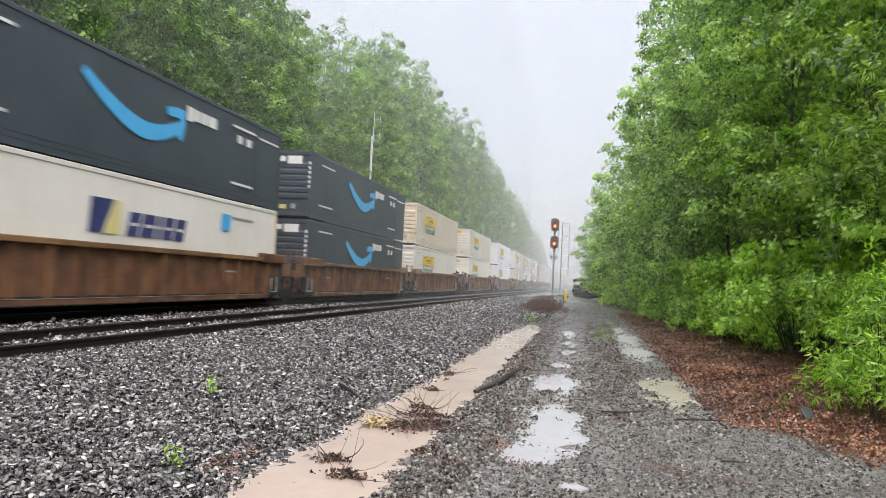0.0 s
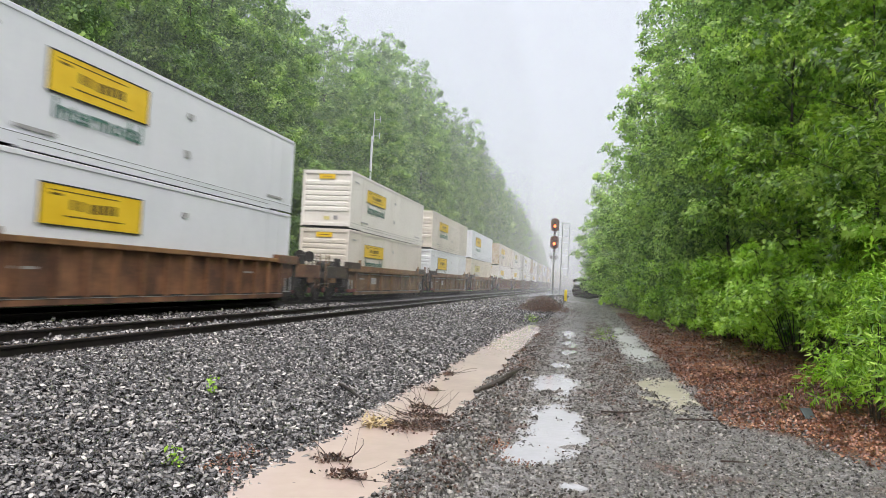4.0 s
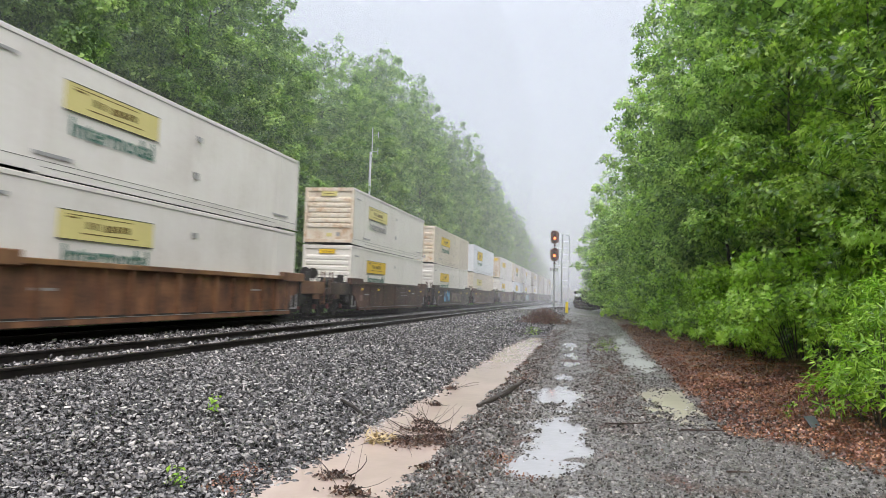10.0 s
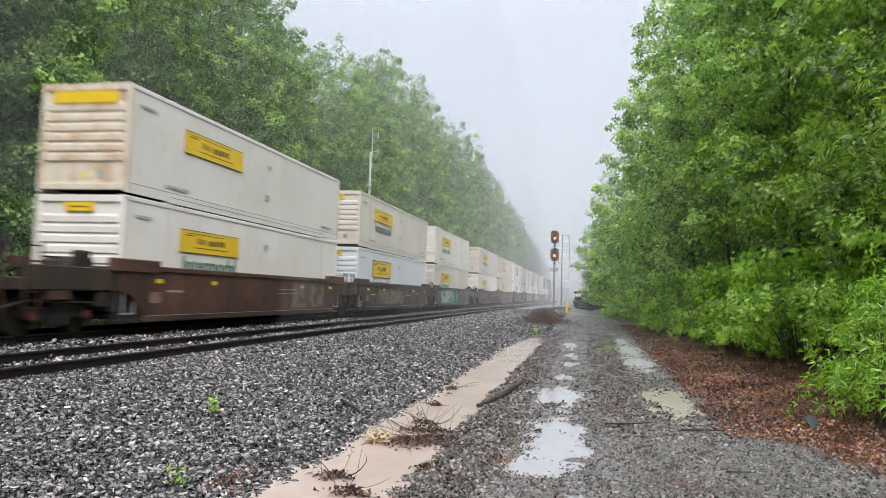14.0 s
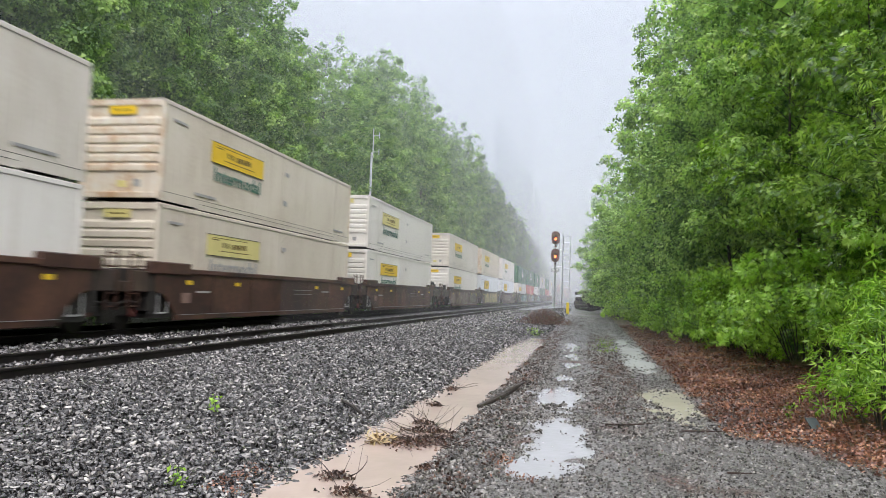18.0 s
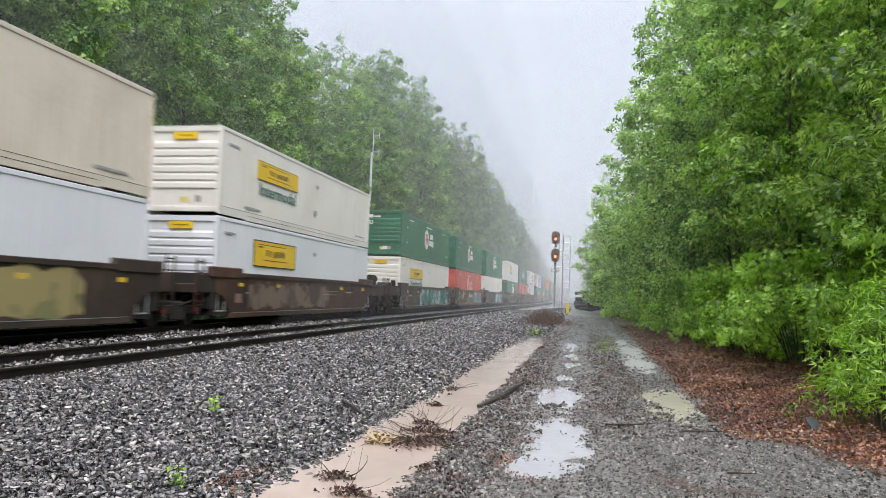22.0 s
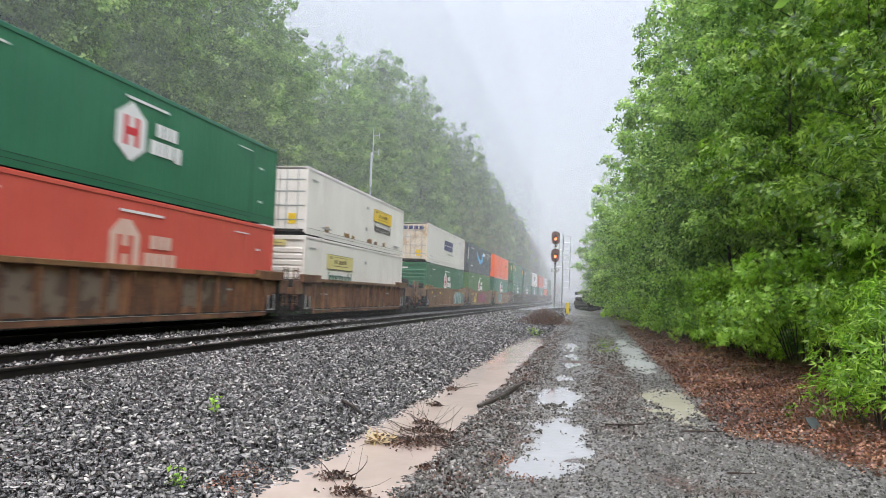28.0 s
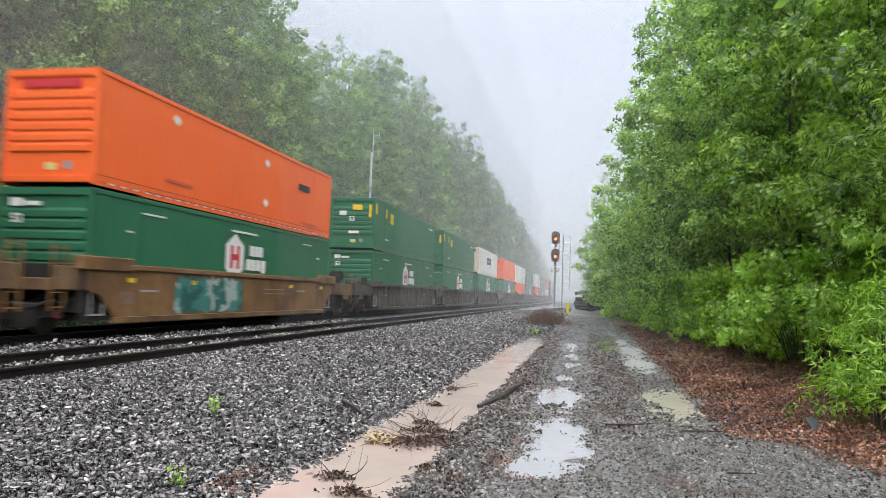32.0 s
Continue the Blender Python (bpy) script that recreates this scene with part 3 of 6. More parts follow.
def scatter(name, n, xr, yr, size, material, label, seed, squash=0.6, bias=1.0, category="gravel", shade=(0.5, 1.0), keep=None, lift=0.25):
    """Loose angular stones lying on the ground: one mesh."""
    rg = np.random.default_rng(seed)
    # a five-sided chip: flat top, wider waist, blunt foot
    ang = np.arange(5) * 2 * math.pi / 5
    oct_v = np.concatenate([np.stack([0.70 * np.cos(ang + 0.3), 0.70 * np.sin(ang + 0.3), np.full(5, 0.9)], -1), np.stack([np.cos(ang), np.sin(ang), np.full(5, -0.6)], -1)])
    oct_f = [(0, 1, 2), (0, 2, 3), (0, 3, 4)]
    for i in range(5):
        j = (i + 1) % 5
        oct_f += [(5 + i, 5 + j, i), (5 + j, j, i)]
    oct_f = np.array(oct_f)
    x = rg.uniform(*xr, n)
    u = rg.uniform(0, 1, n) ** bias
    y = yr[0] + u * (yr[1] - yr[0])
    if keep is not None:
        ok = keep(x, y)
        x, y = x[ok], y[ok]
        n = len(x)
    z = np.array([ground_z(a, b) for a, b in zip(x, y)])
    s = size * rg.uniform(0.5, 1.6, n) * rg.uniform(0.8, 1.1, n)
    # spun about the upright, then tipped
    spin, tip, way = rg.uniform(0, 2 * math.pi, n), np.abs(rg.normal(0, 0.36, n)), rg.uniform(0, 2 * math.pi, n)
    flip = rg.uniform(0, 1, n) < 0.25
    tip = np.where(flip, tip + 1.2, tip)
    q = np.stack([np.cos(tip / 2), np.sin(tip / 2) * np.cos(way), np.sin(tip / 2) * np.sin(way), np.zeros(n)], -1)
    w0, a0, b0, _ = q.T
    cs, sn = np.cos(spin / 2), np.sin(spin / 2)
    w, a, b, c = w0 * cs, a0 * cs + b0 * sn, b0 * cs - a0 * sn, w0 * sn
    R = np.stack([np.stack([1 - 2 * (b * b + c * c), 2 * (a * b - c * w), 2 * (a * c + b * w)], -1),
                  np.stack([2 * (a * b + c * w), 1 - 2 * (a * a + c * c), 2 * (b * c - a * w)], -1),
                  np.stack([2 * (a * c - b * w), 2 * (b * c + a * w), 1 - 2 * (a * a + b * b)], -1)], 1)
    jit = rg.uniform(0.7, 1.3, (n, len(oct_v), 1))
    base = oct_v * np.array([1.3, 0.74, squash])
    V = np.einsum("nij,nkj->nki", R, base[None] * jit) * s[:, None, None] + np.stack([x, y, z + s * lift + s * rg.uniform(-0.5, 0.9, n)], -1)[:, None, :]
    F = oct_f[None] + (np.arange(n) * len(oct_v))[:, None, None]
    ob = link(name, array_mesh(name, V.reshape(-1, 3), F.reshape(-1, 3)), material)
    return tagged(ob, label, category, kind="stuff")


def stone_mat(name, cols, rough_=0.35):
    """Stones of mixed colour: each keeps its own, with a fine grain."""
    m = bpy.data.materials.new(name)
    m.use_nodes = True
    n, l = m.node_tree.nodes, m.node_tree.links
    b = n["Principled BSDF"]
    geo = n.new("ShaderNodeNewGeometry")
    r = n.new("ShaderNodeValToRGB")
    es = r.color_ramp.elements
    while len(es) < len(cols):
        es.new(0.5)
    for i, (p, c) in enumerate(cols):
        es[i].position, es[i].color = p, (*c, 1)
    l.new(geo.outputs["Random Per Island"], r.inputs[0])
    co = n.new("ShaderNodeTexCoord")
    nz = n.new("ShaderNodeTexNoise")
    nz.inputs["Scale"].default_value, nz.inputs["Detail"].default_value = 60.0, 3.0
    l.new(co.outputs["Object"], nz.inputs["Vector"])
    mr = n.new("ShaderNodeMapRange")
    mr.inputs["To Min"].default_value, mr.inputs["To Max"].default_value = 0.6, 1.4
    l.new(nz.outputs["Fac"], mr.inputs["Value"])
    hs = n.new("ShaderNodeHueSaturation")
    l.new(mr.outputs[0], hs.inputs["Value"])
    l.new(r.outputs[0], hs.inputs["Color"])
    l.new(hs.outputs[0], b.inputs["Base Color"])
    b.inputs["Roughness"].default_value = rough_
    return m


STONE = stone_mat("wet_crushed_stone", [(0.0, (0.007, 0.0068, 0.007)), (0.34, (0.026, 0.0245, 0.025)), (0.6, (0.095, 0.09, 0.09)), (0.85, (0.235, 0.224, 0.217)), (0.97, (0.40, 0.376, 0.36)), (1.0, (0.60, 0.56, 0.52))], 0.27)
GRAVEL = stone_mat("wet_road_gravel", [(0.0, (0.014, 0.0122, 0.0105)), (0.32, (0.048, 0.043, 0.037)), (0.64, (0.128, 0.118, 0.105)), (0.88, (0.255, 0.24, 0.222)), (1.0, (0.40, 0.378, 0.35))], 0.3)


def stones():
    scatter("ballast_stones", 78000, (-7.9, -2.3), (3.6, 13.0), 0.0215, STONE, "wet grey crushed stone ballast sloping to the ditch", 3, squash=0.36, bias=1.25)
    scatter("ballast_stones", 46000, (-7.9, -2.4), (13.0, 36.0), 0.0255, STONE, "wet grey crushed stone ballast further along the line", 4, squash=0.36, bias=1.3)
    scatter("ballast_stones", 16000, (-7.9, -1.7), (33.0, 78.0), 0.038, STONE, "wet grey crushed stone ballast far along the line", 14, squash=0.36, bias=1.2)
    scatter("ballast_stones", 9500, (-11.9, -9.5), (7.0, 34.0), 0.038, STONE, "wet grey ballast between the two tracks", 5, squash=0.40, bias=1.4)
    scatter("ballast_stones", 6500, (-9.25, -7.95), (5.0, 30.0), 0.033, STONE, "wet grey ballast in the cribs between the ties", 15, squash=0.40, bias=1.3, lift=0.6)
    hollow = lambda x, y: ~np.any([((x - c[0]) / c[2]) ** 2 + ((y - c[1]) / c[3]) ** 2 < 0.35 for c in RUTS], axis=0)
    scatter("road_gravel", 34000, (-1.75, 2.7), (4.0, 16.0), 0.0105, GRAVEL, "fine wet gravel of the track road", 6, bias=1.35, keep=hollow)
    scatter("road_gravel", 12000, (-1.8, 1.8), (9.0, 62.0), 0.018, GRAVEL, "loose wet gravel of the track road further on", 16, bias=1.3, keep=hollow)
    scatter("road_gravel", 7500, (-1.75, -0.8), (4.0, 24.0), 0.0165, GRAVEL, "coarser wet gravel along the ditch bank", 7, bias=1.2)


# ---- rails ----
def rail_profile(bm, x, z, y0, y1, up=0.0):
    pts = [(-0.07, 0), (0.07, 0), (0.07, 0.012), (0.012, 0.035), (0.009, 0.135), (0.036, 0.15), (0.036, 0.18), (0.026, 0.187), (-0.026, 0.187), (-0.036, 0.18), (-0.036, 0.15), (-0.009, 0.135), (-0.012, 0.035), (-0.07, 0.012)]
    a = [bm.verts.new((x + px, y0, z + pz)) for px, pz in pts]
    b = [bm.verts.new((x + px, y1, z + pz)) for px, pz in pts]
    k = len(pts)
    for i in range(k):
        bm.faces.new((a[i], a[(i + 1) % k], b[(i + 1) % k], b[i]))
    bm.faces.new(a[::-1])
    bm.faces.new(b)


def tracks():
    for c, nm in ((NEAR_C, "empty"), (FAR_C, "train's")):
        root = tagged(new("railway_track"), "steel rails on wooden ties in wet stone ballast", "railway track", kind="structure")
        root.location = (c, 0, 0)
        for sx in (-0.7525, 0.7525):
            bm = bmesh.new()
            rail_profile(bm, sx, 0.243, -720, 1500)
            r = part("rail", bm, RAILSIDE, root)
            part("running_surface", boxes([(sx - 0.027, sx + 0.027, -720, 1500, 0.4295, 0.4325)]), RAILTOP, r, "shiny wet rail head")
        tie = boxes([(-1.3, 1.3, -0.115, 0.115, 0.06, 0.238)], 0.008)
        me = bpy.data.meshes.new("tie")
        tie.to_mesh(me)
        tie.free()
        plate = bpy.data.meshes.new("tie_plate")
        bm = boxes([(sx - 0.1, sx + 0.1, -0.09, 0.09, 0.232, 0.247) for sx in (-0.7525, 0.7525)])
        bm.to_mesh(plate)
        bm.free()
        near = c == NEAR_C
        for i in range(72 if near else 40):
            t = link("tie", me, TIE, root)
            t.location = (random.uniform(-0.03, 0.03), 5 + i * 0.53 + (0 if near else 4), random.uniform(-0.004, 0.004))
            if near and i < 40:
                link("tie_plate", plate, RAILSIDE, t)
        far_ties = boxes([(-1.3, 1.3, y - 0.115, y + 0.115, 0.07, 0.236) for y in np.arange(44 if near else 31, 220, 0.53)])
        tagged(part("distant_ties", far_ties, TIE, root), kind="stuff")


# ---- plants ----
def leaf_cloud(name, pts, nrm, size, rg, kind="oval", droop=0.25, along=None):
    """Leaves as small folded blades at pts, turned loosely to nrm; along: the way each leaf points."""
    n = len(pts)
    nrm = nrm + rg.normal(0, 0.45 if along is None else 0.22, (n, 3))
    if along is None:
        nrm[:, 2] += 0.5
    nrm /= np.linalg.norm(nrm, axis=1)[:, None]
    t = rg.normal(size=(n, 3)) if along is None else along + rg.normal(0, 0.12, (n, 3))
    if along is None:
        t[:, 2] -= droop * 3
    t -= nrm * np.sum(t * nrm, 1)[:, None]
    t /= np.linalg.norm(t, axis=1)[:, None] + 1e-9
    s = np.cross(nrm, t)
    L = size * rg.uniform(0.6, 1.35, n)
    if kind == "star":
        shape = np.array([(0.0, 0.0, 0.0), (0.30, -0.42, 0.02), (0.28, -0.13, -0.03), (0.78, -0.46, 0.03), (0.52, -0.13, -0.02), (1.05, 0.0, 0.03),
                          (0.52, 0.13, -0.02), (0.78, 0.46, 0.03), (0.28, 0.13, -0.03), (0.30, 0.42, 0.02)])
        f = np.array([(0, 1, 2), (0, 2, 4), (2, 3, 4), (4, 5, 6), (0, 4, 6), (0, 6, 8), (6, 7, 8), (0, 8, 9)])
    elif kind == "lance":
        shape = np.array([(0, 0, 0), (0.42, -0.15, 0.05), (1.25, 0, -0.14), (0.42, 0.15, 0.05)])
        f = np.array([(0, 1, 2), (0, 2, 3)])
    elif kind == "blade":
        shape = np.array([(0, 0, 0), (0.45, -0.11, 0.03), (1.25, 0, -0.12), (0.45, 0.11, 0.03)])
        f = np.array([(0, 1, 2), (0, 2, 3)])
    else:
        shape = np.array([(0, 0, 0), (0.5, -0.36, 0.07), (1.0, 0, -0.05), (0.5, 0.36, 0.07)])
        f = np.array([(0, 1, 2), (0, 2, 3)])
    k = len(shape)
    V = (pts[:, None, :] + L[:, None, None] * (shape[None, :, 0, None] * t[:, None, :] + shape[None, :, 1, None] * s[:, None, :] + shape[None, :, 2, None] * nrm[:, None, :]))
    F = f[None] + (np.arange(n) * k)[:, None, None]
    return array_mesh(name, V.reshape(-1, 3), F.reshape(-1, 3))


def unit(v):
    return v / (np.linalg.norm(v, axis=-1, keepdims=True) + 1e-9)


def shoots(rg, cs, rs, outs, per, k, leaf, flat=0.62):
    """Leafy shoots on the outer, upper side of each clump; each shoot is a rosette of k leaves that fan out and droop."""
    hearts, ways = [], []
    for c, r, o in zip(cs, rs, outs):
        m = max(3, int(per * r * r))
        d = unit(rg.normal(size=(m, 3)) + o * 0.75 + np.array((0, 0, 0.45)))
        hearts.append(c + d * (r * rg.uniform(0.62, 1.08, m))[:, None] * np.array((1, 1, flat)))
        ways.append(unit(d * 0.8 + np.array((0, 0, 0.30)) + rg.normal(0, 0.3, (m, 3))))
    H, A = np.concatenate(hearts), np.concatenate(ways)
    side = unit(np.cross(A, rg.normal(size=A.shape)))
    other = np.cross(A, side)
    P, N, T = [], [], []
    for i in range(k):
        phi = 2 * math.pi * i / k + rg.uniform(-0.5, 0.5, len(H))
        rise = rg.uniform(-0.05, 0.75, len(H))[:, None]
        t = side * np.cos(phi)[:, None] + other * np.sin(phi)[:, None] + A * rise
        t[:, 2] -= 0.32
        t = unit(t)
        P.append(H + t * leaf * 0.2 + A * (leaf * rg.uniform(-1.0, 0.9, len(H)))[:, None])
        N.append(A + t * (-0.2))
        T.append(t)
    return np.concatenate(P), np.concatenate(N), np.concatenate(T)


def leader_clumps(rg, h, base, width, stems, n, r):
    """A crown of several upright leaders, each a leafy column that narrows to its own tip: folds of shade stay between them."""
    cs, rs, outs = [], [], []
    for j in range(stems):
        a = 2.4 * j + rg.uniform(-0.4, 0.4)
        off = width * (0.0 if j == 0 else rg.uniform(0.36, 0.62))
        lx, ly = off * math.cos(a), off * math.sin(a)
        top = h * (1.0 if j == 0 else rg.uniform(0.66, 0.97))
        low = base * rg.uniform(0.8, 1.6)
        fat = width * rg.uniform(0.42, 0.56)
        for i in range(n):
            u = (i + rg.uniform(0, 1)) / n
            w = fat * min(1.0, 0.55 + 1.6 * u) * min(1.0, ((1.0 - u) / 0.42) ** 0.72 + 0.04)
            b = i * 2.4 + rg.uniform(-0.6, 0.6)
            q = rg.uniform(0.62, 1.16)
            o = np.array((math.cos(b), math.sin(b), 0.15))
            cs.append(np.array((lx + w * q * o[0], ly + w * q * o[1], low + (top - low) * u)))
            rs.append(r * rg.uniform(0.55, 1.35) * (1.0 - 0.45 * u * u))
            outs.append(o)
    return np.array(cs), np.array(rs), np.array(outs)


def bough_clumps(rg, h, base, width, n, r):
    """Boughs that reach out and droop at their ends in flat layers; the crown narrows towards its top."""
    cs, rs, outs = [], [], []
    boughs = max(12, n // 5)
    for i in range(boughs):
        u = (i + rg.uniform(0, 1)) / boughs
        w = width * (math.sin(math.pi * min(1.0, 0.24 + u * 0.74)) ** 0.6) * (1.0 if u < 0.6 else 1.0 - 0.4 * (u - 0.6) / 0.4) * rg.uniform(0.82, 1.05)
        a = i * 2.4 + rg.uniform(-0.5, 0.5)
        z = base + (h - base) * u
        for k in range(5):
            q = 0.42 + 0.6 * k / 4
            b = a + rg.normal(0, 0.20 + 0.14 * k)
            o = np.array((math.cos(b), math.sin(b), 0.1))
            cs.append(np.array((w * q * o[0], w * q * o[1], z + 0.5 * q - 0.55 * q * q * r + rg.normal(0, 0.22))))
            rs.append(r * rg.uniform(0.6, 1.3) * (1.0 - 0.3 * u))
            outs.append(o)
    return np.array(cs), np.array(rs), np.array(outs)


def tree(name, h, base, width, clumps, r, per, leaf, kind, leaves, seed, trunk=0.2, label="", category="tree", stems=0, k=8, fill=1600):
    rg = np.random.default_rng(seed)
    root = tagged(new(name), label, category)
    cs, rs, outs = leader_clumps(rg, h, base, width, stems, clumps, r) if stems else bough_clumps(rg, h, base, width, clumps, r)
    bm = bmesh.new()
    lean = rg.uniform(-0.03, 0.03, 2)
    pts = [(lean[0] * z + 0.2 * math.sin(z * 0.5 + seed), lean[1] * z + 0.2 * math.cos(z * 0.4 + seed), z) for z in np.linspace(-0.4, h * 0.8, 9)]
    path_tube(bm, pts, [trunk * (1.3 if i == 0 else 1.0) * (1 - 0.112 * i) for i in range(9)], 8)
    part("trunk", bm, BARK, root, smooth=True)
    bm = bmesh.new()
    for c in cs[:: max(1, len(cs) // 30)]:
        z0 = max(base * 0.7, c[2] - rg.uniform(0.6, 1.8))
        a = Vector((lean[0] * z0, lean[1] * z0, z0))
        b = Vector(c)
        mid = a.lerp(b, 0.5) + Vector((rg.uniform(-0.2, 0.2), rg.uniform(-0.2, 0.2), 0.15))
        path_tube(bm, [a, mid, b], [trunk * 0.22, trunk * 0.13, trunk * 0.04], 5)
    tagged(part("branch_work", bm, BARK, root, smooth=True), kind="stuff")
    P, N, T = shoots(rg, cs, rs, outs, per, k, leaf)
    # leaves deep inside the crown close it
    pick = rg.integers(0, len(cs), fill)
    inner = cs[pick] * np.array((0.72, 0.72, 1.0)) + rg.normal(0, 0.35, (fill, 3)) * r
    P, N, T = np.concatenate([P, inner]), np.concatenate([N, outs[pick] + rg.normal(0, 0.4, (fill, 3))]), np.concatenate([T, rg.normal(size=(fill, 3)) - np.array((0, 0, 0.6))])
    link("crown", leaf_cloud("crown", P, N, leaf, rg, kind, along=T), leaves, root)
    return root


def shrub(name, w, d, h, clumps, r, per, leaf, kind, leaves, seed, label, category="shrub", k=8):
    rg = np.random.default_rng(seed)
    root = tagged(new(name), label, category)
    cs = np.array([(rg.uniform(-w, w), rg.uniform(-d, d), h * rg.uniform(0.05, 0.95)) for _ in range(clumps)])
    cs[:, :2] *= (1.05 - 0.45 * (cs[:, 2:] / h) ** 2)
    rs = r * rg.uniform(0.6, 1.3, clumps)
    outs = unit(cs * np.array((1.0 / w, 1.0 / d, 0.0)) + rg.normal(0, 0.2, cs.shape))
    bm = bmesh.new()
    for c in cs[::4]:
        a = Vector((c[0] * 0.3, c[1] * 0.3, -0.15))
        path_tube(bm, [a, a.lerp(Vector(c), 0.5) + Vector((0, 0, 0.12)), Vector(c)], [0.014, 0.010, 0.004], 5)
    tagged(part("woody_base", bm, BARK, root), kind="stuff")
    P, N, T = shoots(rg, cs, rs, outs, per, k, leaf)
    P[:, 2] = np.maximum(P[:, 2], 0.03)
    link("leaves", leaf_cloud("leaves", P, N, leaf, rg, kind, along=T), leaves, root)
    return root


def woods():
    rg = np.random.default_rng(11)
    # wood edge across the line
    lab = "tall hazy green deciduous tree at the wood's edge"
    kinds = [tree("tree", 22 + 2 * i, 1.0, 3.7, 38, 1.05, 40, 0.165, "oval", L_FAR, 40 + i, 0.16, lab, stems=5 + i % 2, k=8, fill=5000) for i in range(3)]
    kinds += [tree("tree", 22 + 2 * i, 1.0, 3.7, 34, 1.15, 22, 0.22, "oval", L_FAR, 50 + i, 0.16, lab, stems=5, k=7, fill=2500) for i in range(3)]
    for k in kinds:
        tagged(k, group="trees across the line")
    spots = []
    y = 14.0
    while y < 340:
        spots.append((-21.0 + rg.uniform(-1.0, 1.0), y))
        spots.append((-25.5 + rg.uniform(-1.5, 1.5), y + 2.2))
        y += 4.4 + 0.014 * y
    used = set()
    for i, (x, y) in enumerate(spots):
        j = i % 3
        want = float(np.interp(y, [14, 45, 52, 58, 66, 73, 85, 97, 124, 146, 189, 243, 320], [25, 24, 21.5, 21, 24.5, 26.8, 28.8, 28.2, 28.4, 28.3, 27.2, 23.2, 18])) + (1.2 if x < -23 else 0.0) + rg.uniform(-1.4, 0.5)
        s = want / (22 + 2 * j)
        if y > 78 or x < -23:
            j += 3
        m = pose(x, y, 0.35, 0, 0, rg.uniform(0, 360)) @ Matrix.Diagonal((1.05, 1.05, s, 1))
        if j not in used:
            used.add(j)
            kinds[j].matrix_basis = m
        else:
            o = copy_thing(kinds[j], Matrix.Identity(4))
            o.matrix_basis = m
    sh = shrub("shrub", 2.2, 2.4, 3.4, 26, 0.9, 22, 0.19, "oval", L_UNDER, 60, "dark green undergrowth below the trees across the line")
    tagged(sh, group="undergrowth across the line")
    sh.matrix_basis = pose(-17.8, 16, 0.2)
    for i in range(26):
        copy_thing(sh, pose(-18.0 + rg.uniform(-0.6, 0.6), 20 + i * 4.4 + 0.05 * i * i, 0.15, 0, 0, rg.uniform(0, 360)))


